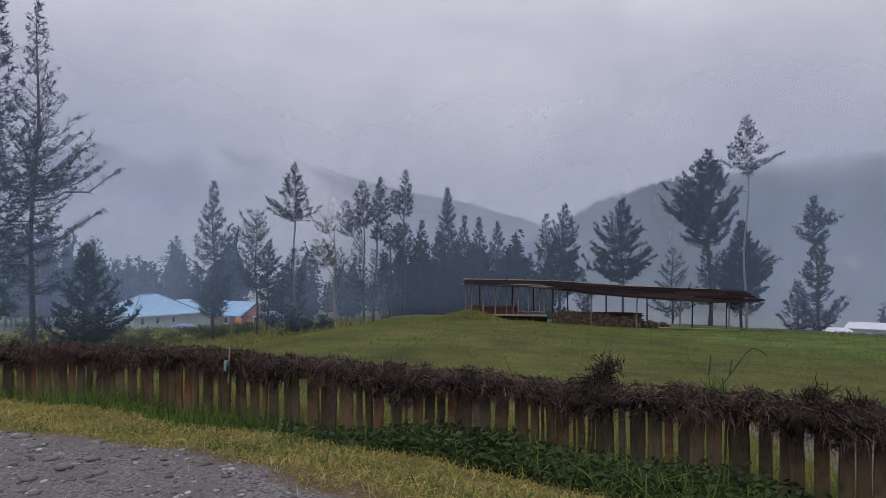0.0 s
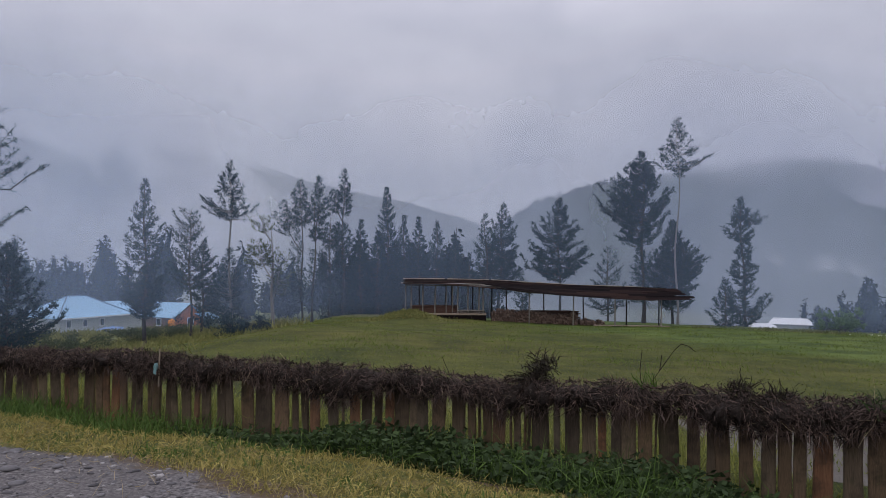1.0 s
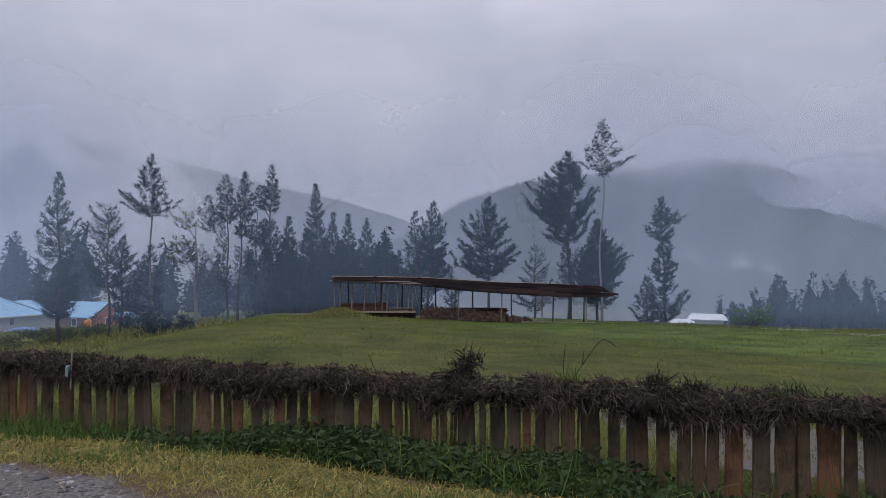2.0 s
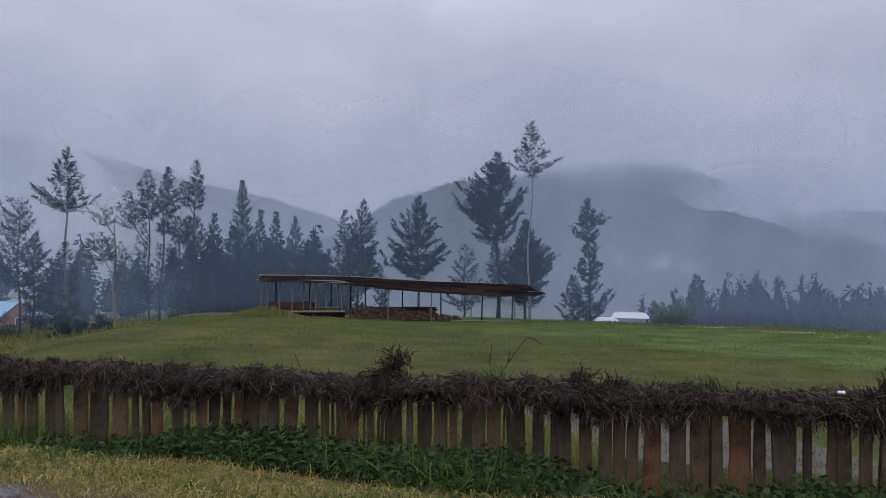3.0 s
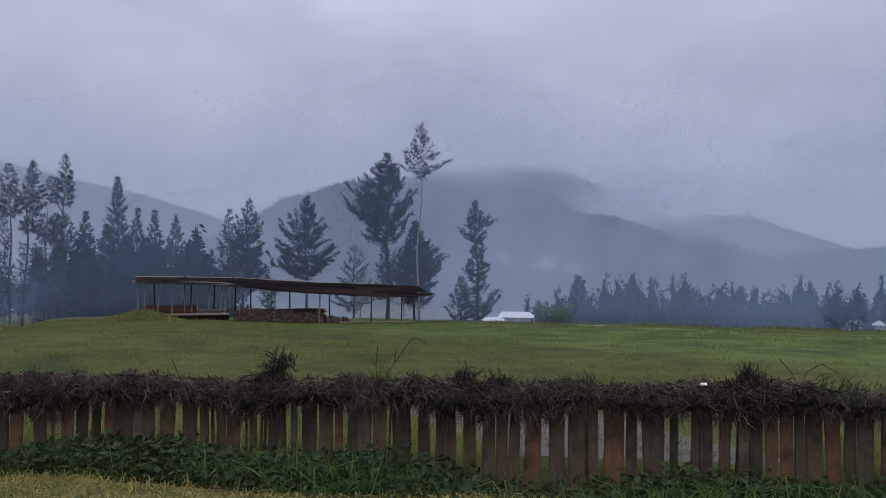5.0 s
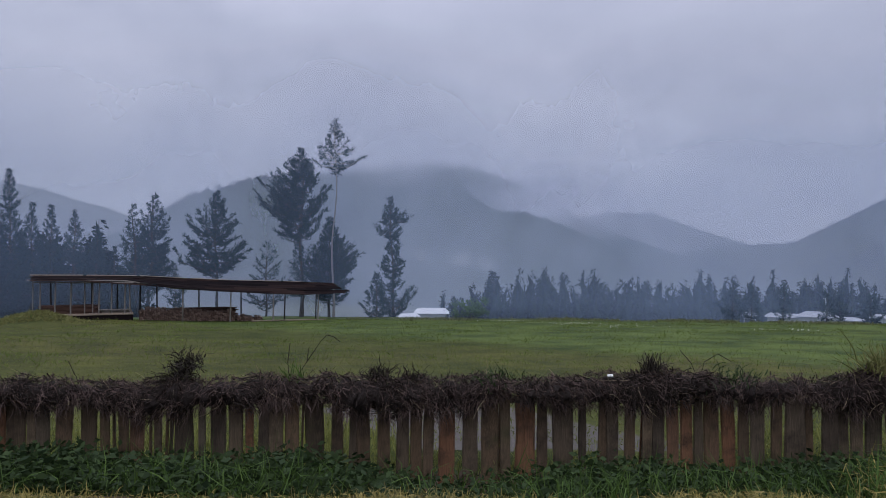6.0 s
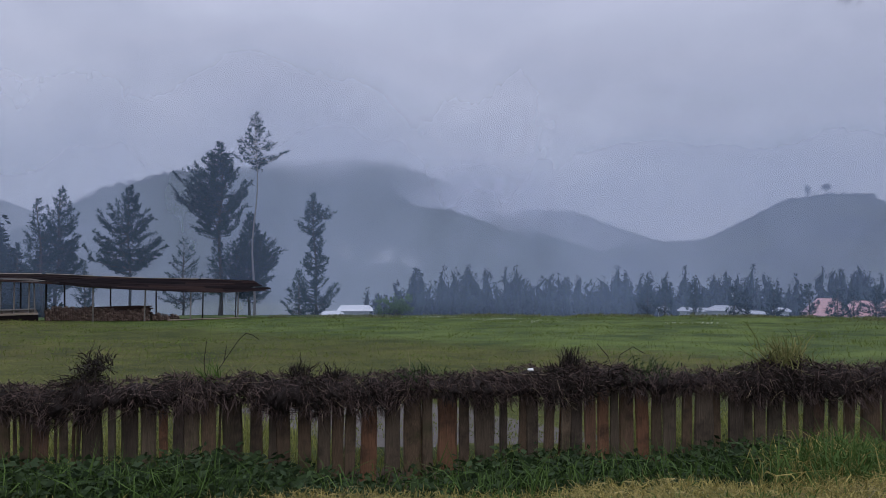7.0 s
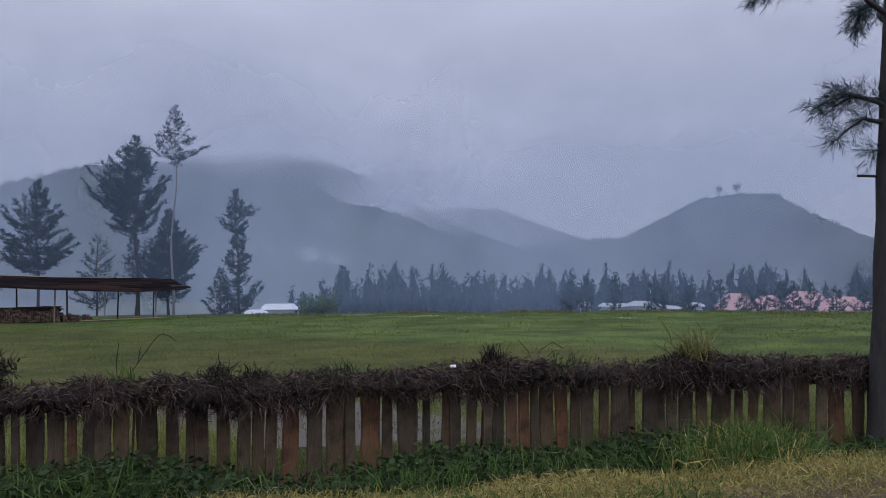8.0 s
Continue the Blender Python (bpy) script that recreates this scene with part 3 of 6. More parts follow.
def casuarina(name, label, x, y, top, r0, tiers, seed, fine=1.0, leaf=None, bark=None):
    rng = np.random.default_rng(seed)
    z = land_at(x, y)
    t = thing(name, label, "tree", at=(x, y, z))
    dx, dy, tz = top
    h = tz - z
    u = np.linspace(0, 1, 14)
    amp = 0.010 * h
    wx, wy = amp * np.sin(u * 9 + seed) * u * (1 - u) * 4, amp * np.cos(u * 8 + 2 * seed) * u * (1 - u) * 4
    trunk = np.stack([dx * u + wx, dy * u + wy, -0.15 + (h + 0.15) * u], axis=-1)
    rad = r0 * (1 - u) ** 0.8 * 0.9 + 0.012
    rad[0] *= 1.35

    def spine(zz):
        return np.interp(zz, trunk[:, 2], trunk[:, 0]), np.interp(zz, trunk[:, 2], trunk[:, 1])

    local = [(cx, cy, z0 - z, z1 - z, R, s, de) for cx, cy, z0, z1, R, s, de in tiers]
    lines, radii, (lv, lf) = tree_crown(local, rng, fine, spine)
    bark = bark or (BARK_PALE if "dying" in name or "pruned" in name else BARK)
    v, f = tubes(trunk[None], rad[None], 8)
    part("trunk", mesh_of("trunk", v, f, bark, True), bark, t)
    v, f = tubes(lines, radii, 3)
    tagged(part("branchwork", mesh_of("branchwork", v, f, bark, True), bark, t), kind="stuff")
    leaf = leaf or (LEAF_OLIVE if "dying" in name else LEAF)
    part("crown", mesh_of("crown", lv, lf, leaf), leaf, t)
    return t


casuarina('casuarina', 'tall dark green casuarina with feathery upswept branches',
          -21.88, 38.18, (0.01, 0.0, 16.02), 0.17, [(0.05, 0.03, 0.31, 16.01, 2.25, 's', 0.75), (0.75, 0.4, 6.0, 9.6, 2.6, 'b', 0.5)], 1, 1.25)
casuarina('casuarina', 'tall dark green casuarina with feathery upswept branches',
          -21.27, 33.88, (-0.11, -0.07, 15.29), 0.2, [(-0.02, -0.01, -0.56, 15.29, 1.55, 's', 1.1)], 2, 1.2)
casuarina('young_casuarina', 'young dark green casuarina at the edge of the field',
          -18.73, 37.59, (-0.04, -0.02, 2.97), 0.12, [(0.06, 0.03, -2.25, 2.97, 1.44, 'c', 2.0)], 3)
casuarina('casuarina', 'tall dark green casuarina with feathery upswept branches',
          -21.94, 68.58, (-0.13, -0.04, 9.65), 0.2, [(-0.07, -0.02, -2.97, 9.65, 1.85, 's', 1.5), (-0.17, -0.05, -3.24, 0.54, 1.39, 'b', 1.2)], 4)
casuarina('casuarina', 'tall dark green casuarina with feathery upswept branches',
          -19.51, 79.65, (0.1, 0.02, 4.4), 0.14, [(0.25, 0.06, -3.14, 4.41, 1.47, 'c', 1.3)], 5)
casuarina('casuarina', 'tall dark green casuarina with feathery upswept branches',
          -20.07, 77.44, (-0.23, -0.06, 7.7), 0.14, [(-0.55, -0.15, 4.02, 7.69, 1.42, 'b', 0.9), (-0.06, -0.02, -0.86, 4.95, 2.25, 'b', 1.2)], 6)
casuarina('pruned_casuarina', 'casuarina with a bare thin trunk and a small feathery crown',
          -14.55, 70.52, (-0.19, -0.04, 11.7), 0.15, [(-0.17, -0.03, 6.23, 11.7, 1.75, 'c', 1.3), (-0.14, -0.03, -3.62, 3.33, 1.36, 'c', 1.3)], 7)
casuarina('dying_tree', 'half-dead grey tree with bare limbs and few leaf clumps',
          -10.35, 69.23, (-0.18, -0.03, 5.63), 0.22, [(-1.33, -0.21, 1.69, 4.14, 1.08, 'b', 1.0), (0.55, 0.08, -1.04, 3.34, 0.98, 'b', 0.4), (-1.09, -0.17, 4.96, 6.6, 1.18, 'b', 0.15)], 8)
casuarina('slender_casuarina', 'slender casuarina with bare trunk and scattered foliage clumps',
          -8.47, 77.54, (-0.3, -0.03, 10.73), 0.12, [(-0.34, -0.04, 5.94, 10.73, 1.03, 'c', 1.2), (-2.07, -0.25, 5.0, 8.67, 1.21, 'c', 0.9), (-0.59, -0.07, -2.02, 5.94, 0.85, 's', 0.9)], 9)
casuarina('slender_casuarina', 'slender casuarina with bare trunk and scattered foliage clumps',
          -7.31, 75.65, (0.36, 0.03, 10.96), 0.13, [(0.68, 0.06, 5.87, 10.96, 1.01, 'c', 1.3), (0.35, 0.03, 4.37, 5.74, 0.54, 'b', 1.2), (-0.09, -0.01, -1.91, 3.46, 0.71, 's', 0.6)], 10)
casuarina('slender_casuarina', 'slender casuarina with bare trunk and scattered foliage clumps',
          -5.74, 77.79, (0.16, 0.01, 7.51), 0.1, [(0.06, 0.0, 3.51, 6.28, 0.98, 'b', 1.2), (-0.35, -0.03, -0.18, 3.51, 1.22, 'b', 1.1), (-0.01, -0.0, -4.47, 0.44, 0.98, 's', 1.0)], 11)
casuarina('slender_casuarina', 'slender casuarina with bare trunk and scattered foliage clumps',
          -4.44, 79.88, (0.2, 0.01, 12.22), 0.13, [(0.22, 0.01, 7.22, 12.22, 0.69, 'c', 1.3), (-0.12, -0.01, 1.66, 6.59, 1.13, 'b', 1.5), (0.3, 0.02, -4.64, 1.66, 1.38, 's', 1.0), (-0.91, -0.06, 7.46, 9.99, 0.5, 'b', 1.0)], 12)
casuarina('casuarina', 'tall dark green casuarina with feathery upswept branches',
          -2.61, 85.96, (-0.08, -0.0, 7.07), 0.15, [(0.03, 0.0, -5.48, 7.07, 1.63, 's', 1.9)], 13)
casuarina('casuarina', 'tall dark green casuarina with feathery upswept branches',
          -0.59, 88.0, (-0.07, -0.0, 5.81), 0.15, [(-0.03, -0.0, -5.65, 5.81, 2.08, 's', 1.9)], 14)
casuarina('casuarina', 'tall dark green casuarina with feathery upswept branches',
          0.46, 90.0, (0.11, -0.0, 11.46), 0.18, [(0.02, -0.0, -5.47, 11.45, 1.99, 'c', 2.0)], 15)
casuarina('casuarina', 'tall dark green casuarina with feathery upswept branches',
          2.8, 91.96, (-0.07, 0.0, 8.03), 0.15, [(-0.04, 0.0, -5.26, 8.03, 1.45, 'c', 1.8)], 16)
casuarina('casuarina', 'tall dark green casuarina with feathery upswept branches',
          4.53, 91.89, (0.22, -0.01, 7.82), 0.15, [(0.11, -0.01, -5.24, 7.82, 1.45, 'c', 1.8)], 17)
casuarina('casuarina', 'tall dark green casuarina with feathery upswept branches',
          6.99, 91.73, (0.01, -0.0, 7.24), 0.15, [(-0.03, 0.0, -4.85, 7.24, 1.73, 'c', 1.8)], 18)
casuarina('casuarina', 'tall dark green casuarina with feathery upswept branches',
          9.48, 93.52, (-0.05, 0.0, 5.5), 0.15, [(-0.02, 0.0, -4.98, 5.5, 1.47, 'c', 1.7)], 19)
casuarina('casuarina', 'tall dark green casuarina with feathery upswept branches',
          11.64, 97.31, (0.19, -0.02, 3.19), 0.12, [(0.21, -0.03, -5.25, 3.19, 1.37, 'c', 1.5)], 20)
casuarina('forked_casuarina', 'forked blue-green casuarina with a loose crown',
          10.61, 70.2, (-0.63, 0.09, 6.82), 0.15, [(-0.51, 0.07, -3.17, 6.81, 1.32, 'c', 1.2)], 21)
casuarina('forked_casuarina', 'forked blue-green casuarina with a loose crown',
          11.74, 72.05, (0.41, -0.07, 7.96), 0.18, [(0.53, -0.09, -1.02, 7.96, 1.79, 's', 1.8), (-0.29, 0.05, -1.03, 4.66, 1.8, 'b', 1.5)], 22)
casuarina('young_casuarina', 'young dark green casuarina at the edge of the field',
          12.75, 64.76, (-0.01, 0.0, 1.25), 0.06, [(-0.01, 0.0, -2.73, 1.25, 0.7, 'c', 1.2)], 23)
casuarina('spreading_casuarina', 'spreading dark casuarina with a broad conical crown',
          17.11, 67.88, (-0.27, 0.07, 8.21), 0.14, [(-0.06, 0.02, 0.69, 8.21, 2.45, 'c', 2.1)], 24)
casuarina('young_casuarina', 'young dark green casuarina at the edge of the field',
          22.91, 71.41, (-0.01, 0.0, 3.69), 0.12, [(-0.0, 0.0, -3.18, 3.69, 1.82, 'c', 0.8)], 25)
casuarina('tall_casuarina', 'large dark casuarina with a broad open crown',
          23.8, 63.7, (-0.04, 0.02, 12.28), 0.2, [(-0.49, 0.18, 3.9, 11.4, 2.6, 'b', 2.0), (-0.2, 0.1, 9.3, 12.31, 1.0, 'c', 1.5), (-1.6, 0.55, 6.2, 9.6, 1.4, 'b', 1.4), (-0.31, 0.11, -1.59, 4.3, 0.75, 's', 1.3)], 26)
casuarina('pruned_casuarina', 'casuarina with a bare thin trunk and a small feathery crown',
          25.77, 60.76, (-0.03, 0.01, 14.73), 0.11, [(0.01, -0.0, 9.76, 14.73, 1.33, 'c', 1.1)], 27)
casuarina('bushy_tree', 'low bushy dark green tree behind the shed',
          27.32, 65.53, (0.01, -0.0, 5.84), 0.15, [(0.0, -0.0, -1.93, 5.99, 2.1, 's', 2.6), (1.01, -0.43, 0.42, 4.02, 1.41, 'b', 1.6), (-1.2, 0.49, -1.19, 3.5, 1.26, 'b', 1.4)], 28)
casuarina('leaning_casuarina', 'narrow leaning casuarina with irregular foliage',
          30.72, 58.41, (-0.34, 0.18, 7.58), 0.13, [(-0.35, 0.18, 3.87, 7.58, 0.74, 'c', 1.6), (0.45, -0.24, 5.47, 6.39, 0.81, 'b', 0.8), (0.01, -0.0, 0.4, 4.33, 0.9, 's', 1.6), (-0.14, 0.07, -3.15, 0.63, 1.31, 'b', 1.5)], 29)
casuarina('bushy_tree', 'low bushy dark green tree behind the shed',
          28.43, 57.34, (0.0, -0.0, 0.65), 0.08, [(0.0, -0.0, -3.19, 0.65, 0.89, 's', 1.4)], 30)
casuarina('young_casuarina', 'young dark green casuarina at the edge of the field',
          54.04, 39.79, (0.05, -0.07, 0.01), 0.07, [(-0.0, 0.01, -3.01, 0.01, 0.96, 'c', 1.1)], 31)
casuarina('young_casuarina', 'young dark green casuarina at the edge of the field',
          54.85, 38.67, (0.23, -0.32, 0.14), 0.06, [(0.08, -0.12, -2.98, 0.13, 0.61, 'c', 1.1)], 32)
casuarina('young_casuarina', 'young dark green casuarina at the edge of the field',
          56.32, 36.5, (0.05, -0.07, 0.06), 0.05, [(0.02, -0.04, -2.92, 0.06, 0.38, 'c', 1.1)], 33)
casuarina('young_casuarina', 'young dark green casuarina at the edge of the field',
          58.01, 33.77, (0.04, -0.08, -0.41), 0.05, [(0.02, -0.04, -2.84, -0.41, 0.37, 'c', 1.1)], 34)
casuarina('young_casuarina', 'young dark green casuarina at the edge of the field',
          58.49, 32.92, (-0.0, 0.01, -0.7), 0.05, [(-0.0, 0.0, -2.82, -0.7, 0.37, 'c', 1.1)], 35)
casuarina('young_casuarina', 'young dark green casuarina at the edge of the field',
          59.57, 30.95, (-0.05, 0.09, -0.7), 0.07, [(-0.0, 0.0, -2.85, -0.7, 0.61, 'c', 1.1)], 36)
casuarina('young_casuarina', 'young dark green casuarina at the edge of the field',
          60.75, 28.57, (-0.02, 0.05, -0.16), 0.07, [(-0.06, 0.13, -2.87, -0.16, 0.59, 'c', 1.1)], 37)
casuarina('young_casuarina', 'young dark green casuarina at the edge of the field',
          61.61, 26.67, (-0.02, 0.05, -0.6), 0.06, [(-0.0, 0.0, -2.79, -0.6, 0.57, 'c', 1.1)], 38)
casuarina('young_casuarina', 'young dark green casuarina at the edge of the field',
          62.05, 25.64, (-0.0, 0.01, -0.38), 0.06, [(-0.0, 0.0, -2.75, -0.38, 0.45, 'c', 1.1)], 39)
casuarina('young_casuarina', 'young dark green casuarina at the edge of the field',
          62.62, 24.22, (0.01, -0.03, -0.11), 0.07, [(-0.0, 0.0, -2.69, -0.11, 0.62, 'c', 1.1)], 40)
casuarina('young_casuarina', 'young dark green casuarina at the edge of the field',
          62.96, 23.34, (-0.02, 0.04, -0.47), 0.05, [(-0.0, 0.0, -2.66, -0.47, 0.44, 'c', 1.1)], 41)
casuarina('young_casuarina', 'young dark green casuarina at the edge of the field',
          63.41, 22.07, (-0.02, 0.04, -0.3), 0.06, [(-0.0, 0.0, -2.69, -0.3, 0.57, 'c', 1.1)], 42)
casuarina('young_casuarina', 'young dark green casuarina at the edge of the field',
          63.99, 20.35, (-0.0, 0.0, -0.57), 0.06, [(-0.0, 0.0, -2.66, -0.57, 0.55, 'c', 1.1)], 43)
casuarina('young_casuarina', 'young dark green casuarina at the edge of the field',
          64.57, 18.44, (-0.0, 0.0, -0.61), 0.06, [(-0.0, 0.0, -2.71, -0.61, 0.6, 'c', 1.1)], 44)


def far_wood(name, label, az0, az1, dist, el_lo, el_hi, count, seed, spread=30):
    """A stand of far trees in the mist, joined: nobody could count them."""
    rng = np.random.default_rng(seed)
    V, F, TV, TF, CV, CF, nv, nt, nc = [], [], [], [], [], [], 0, 0, 0
    for i in range(count):
        w = rng.uniform(0, 1)
        w = w + 0.045 * math.sin(w * 19 + seed) + 0.02 * math.sin(w * 43)
        a = math.radians(az0 + (az1 - az0) * w)
        r = dist + rng.uniform(-spread, spread)
        x, y = r * math.sin(a), r * math.cos(a)
        z = land_at(x, y)
        el = el_lo + (el_hi - el_lo) * (1.0 * rng.beta(1.0, 1.5) + 0.10 * math.sin(w * 27 + seed))
        top = 2.2 + r * math.tan(math.radians(el))
        h = max(5.0, top - z)
        z = top - h
        R = h * rng.uniform(0.16, 0.30)
        n = 380
        kn = 70
        cluster = rng.integers(0, kn, n)
        ca, cu = rng.uniform(0, 6.28, kn), rng.beta(0.95, 1.25, kn)
        u = np.clip(cu[cluster] + rng.normal(size=n) * 0.018, 0.0, 0.99) * 0.78 + 0.22
        aa = ca[cluster] + rng.normal(size=n) * 0.4
        rr = R * (1 - u) ** 0.9 * 1.6 * rng.uniform(0.6, 1.3, kn)[cluster] * np.sqrt(rng.uniform(0.02, 1.1, n))
        p = np.stack([x + rr * np.cos(aa), y + rr * np.sin(aa), z + u * h], axis=-1)
        d = unit(np.stack([np.cos(aa), np.sin(aa), np.full(n, 0.05)], axis=-1) + rng.normal(size=(n, 3)) * 0.5)
        v, f = blades(p, d, rng.uniform(0.4, 0.95, n), rng.uniform(0.20, 0.38, n), None, rng)
        V.append(v), F.append(f + nv)
        nv += len(v)
        # dense inner mass of the crown
        hh = np.linspace(0.18, 0.97, 9)
        ring = np.stack([x + R * 0.10 * rng.normal(size=9), y + R * 0.10 * rng.normal(size=9), z + hh * h], axis=-1)
        v, f = tubes(ring[None], (R * 0.72 * (0.97 - hh) ** 0.95 * rng.uniform(0.7, 1.3, 9) + 0.02)[None], 7)
        v = v + rng.normal(size=v.shape) * np.array([0.10, 0.10, 0.16]) * R * np.repeat(1 - hh, 7)[:, None]
        CV.append(v), CF.append(f + nc)
        nc += len(v)
        ln = np.stack([np.full(4, x), np.full(4, y), z - 1.0 + np.linspace(0, h + 0.8, 4)], axis=-1)
        v, f = tubes(ln[None], np.linspace(0.14, 0.04, 4)[None], 3)
        TV.append(v), TF.append(f + nt)
        nt += len(v)
    t = thing(name, label, "woods", kind="stuff")
    part("trunk", mesh_of("trunk", np.concatenate(TV), np.concatenate(TF), BARK), BARK, t)
    part("inner_crown", mesh_of("inner_crown", np.concatenate(CV), np.concatenate(CF), LEAF_FAR), LEAF_FAR, t)
    part("crown", mesh_of("crown", np.concatenate(V), np.concatenate(F), LEAF_FAR), LEAF_FAR, t)


far_wood("woods_behind_houses", "misty stand of tall casuarinas behind the houses", -42, -15, 165, -1.0, 2.6, 96, 101)
far_wood("woods_in_hollow", "misty casuarinas in the hollow beyond the field", -14, 1, 140, -2.2, 1.6, 44, 102)
far_wood("woods_behind_shed", "dark stand of casuarinas behind the shed", -3.2, 8.2, 104, -1.2, 2.9, 46, 107, 6)
far_wood("woods_valley", "dark blue belt of casuarinas across the valley", 35.0, 47.5, 175, -3.0, -0.6, 104, 103, 14)
far_wood("woods_valley_edge", "misty belt of casuarinas across the valley", 46, 62, 205, -3.1, -0.6, 96, 104, 18)
far_wood("woods_under_hill", "faint misty trees at the foot of the hill", 52, 78, 290, -2.6, -0.5, 130, 105, 25)
far_wood("woods_gap", "low misty trees beside the white roof", 31.5, 36, 180, -3.6, -2.2, 18, 106, 8)


def ridge_trees(name, label, dist, profile, count, size, seed):
    """Small far crowns along a ridge line, joined: nobody could count them."""
    rng = np.random.default_rng(seed)
    az = rng.uniform(profile[0][0], profile[-1][0], count)
    el = np.interp(az, [p[0] for p in profile], [p[1] for p in profile])
    grow = rng.uniform(0.3, 1.0, count) ** 1.6 * size
    k = 34
    a = np.repeat(np.radians(az), k)
    g = np.repeat(grow, k)
    r = dist - 4
    u = rng.beta(1.3, 1.3, count * k)
    wide = g * 0.40 * np.sqrt(np.clip(1 - (2 * u - 0.9) ** 2, 0.05, 1)) * rng.normal(size=count * k) * 0.8
    z = np.repeat(2.2 + dist * np.tan(np.radians(el)), k) - 2.0 + u * g
    p = np.stack([r * np.sin(a) + wide * np.cos(a), r * np.cos(a) - wide * np.sin(a), z], axis=-1)
    v, f = blades(p, unit(rng.normal(size=p.shape)), g * rng.uniform(0.12, 0.3, count * k) + 0.5, g * rng.uniform(0.08, 0.16, count * k) + 0.2, None, rng)
    t = thing(name, label, "woods", kind="stuff")
    part("crown", mesh_of("crown", v, f, LEAF_FAR), LEAF_FAR, t)


ridge_trees("ridge_trees", "uneven tree line along the wooded ridge", 780, [(9, 2.5), (10.7, 3.7), (12.5, 4.65), (15, 5.35), (17.7, 6.15), (21, 6.55)], 170, 6.5, 401)
ridge_trees("ridge_trees", "faint tree line on the low misty hill", 1150, [(40, 2.0), (42, 3.05), (44.6, 3.55), (48, 3.35), (51, 2.25)], 90, 8, 402)
ridge_trees("ridge_trees", "scrubby tree line along the rounded hill", 620, [(54, 0.9), (57.9, 1.2), (60.5, 2.65), (63, 3.95), (66.5, 4.4), (68.5, 4.15), (71, 2.75), (73.5, 1.45)], 190, 4.5, 403)


# ---------------------------------------------------------------- open shed
SHED_A, SHED_B = Vector((1.4, 54.6, 0)), Vector((22.3, 52.4, 0))


def open_shed():
    L = (SHED_B - SHED_A).length
    turn = math.degrees(math.atan2(SHED_B.y - SHED_A.y, SHED_B.x - SHED_A.x))
    z0 = -2.0
    t = thing("open_shed", "long low open shed with dark sagging board roof on poles", "shed", at=(SHED_A.x, SHED_A.y, z0), turn=turn)
    rng = random.Random(5)

    def base(u, w):
        p = Matrix.Rotation(radians(turn), 3, "Z") @ Vector((u, w, 0)) + SHED_A
        return land_at(p.x, p.y) - z0

    def eave(u):
        """The near edge: level over the first bays, then it drops and sags."""
        return float(np.interp(u, (0, 6.3, 7.7, 13.8, 18.4, 22), (2.50, 2.42, 1.98, 1.53, 1.28, 1.42)))

    def ridge(u):
        return float(np.interp(u, (0, 6.3, 8, 13.8, 18.4, 20.5, 22), (2.64, 2.60, 2.50, 2.17, 2.07, 1.98, 1.72)))

    front = (0.78, 1.66, 2.59, 4.31, 5.10, 5.93, 6.30, 9.78, 13.09, 16.26, 19.73)
    rear = (1.2, 3.37, 3.86, 5.56, 7.14, 8.37, 11.43, 14.66, 18.15, 20.8)
    # rear posts and inner purlins wear darker wood: the roof's shade put in colour
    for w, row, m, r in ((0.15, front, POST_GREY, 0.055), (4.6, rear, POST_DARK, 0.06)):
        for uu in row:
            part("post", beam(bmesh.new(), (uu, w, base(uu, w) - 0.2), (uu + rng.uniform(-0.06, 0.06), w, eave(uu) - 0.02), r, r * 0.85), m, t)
    for w in (0.15, 2.4, 4.6):
        n = 7
        for i in range(n):
            a, b = i * L / n, (i + 1) * L / n
            za, zb = (ridge(a), ridge(b)) if w == 2.4 else (eave(a), eave(b))
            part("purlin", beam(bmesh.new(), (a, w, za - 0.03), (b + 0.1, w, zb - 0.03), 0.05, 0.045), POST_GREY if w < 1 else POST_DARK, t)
    # roof boards, laid lengthwise in courses
    for side in (0, 1):
        for c in range(7):
            f0, f1 = c / 7, (c + 1.25) / 7
            u = 0.25
            while u < L - 0.2:
                ln = rng.uniform(2.6, 4.4)
                u1 = min(u + ln, L + 0.2 + 1.1 * (1 - f0) + rng.uniform(0, 0.4))
                pts = []
                for uu in (u - 0.05, u1):
                    for ff in (f0, min(f1, 1.03)):
                        w = -0.35 + 2.75 * ff if side == 0 else 5.1 - 2.75 * ff
                        k = min(max(uu, 0), L)
                        z = eave(k) - 0.06 + (ridge(k) - eave(k) + 0.05) * ff + 0.012 * c + rng.uniform(0, 0.02)
                        pts.append((uu, w, z))
                lo = [(p[0], p[1], p[2] + 0.028) for p in pts]
                part("roof_board", solid(pts + lo, [(0, 1, 3, 2), (4, 5, 7, 6), (0, 1, 5, 4), (2, 3, 7, 6), (0, 2, 6, 4), (1, 3, 7, 5)]), ROOF_OLD, t)
                u = u1
    # light poles that hold the ridge down
    for i in range(6):
        a = i * L / 6
        part("ridge_pole", beam(bmesh.new(), (a, 2.4, ridge(a) + 0.12), (a + L / 6 * 0.94, 2.4 + rng.uniform(-0.1, 0.1), ridge(min(a + L / 6, L)) + 0.12), 0.045), DECK, t)
    # raised floor and frame of the first bays
    part("deck", boxed((0.2, -0.1, 0.06), (6.5, 4.4, 0.16), 0.01), DECK, t)
    for i in range(5):
        part("sill_post", beam(bmesh.new(), (0.2 + i * 1.3, 0.0, -0.8), (0.2 + i * 1.3, 0.0, 0.12), 0.07), POST_DARK, t)
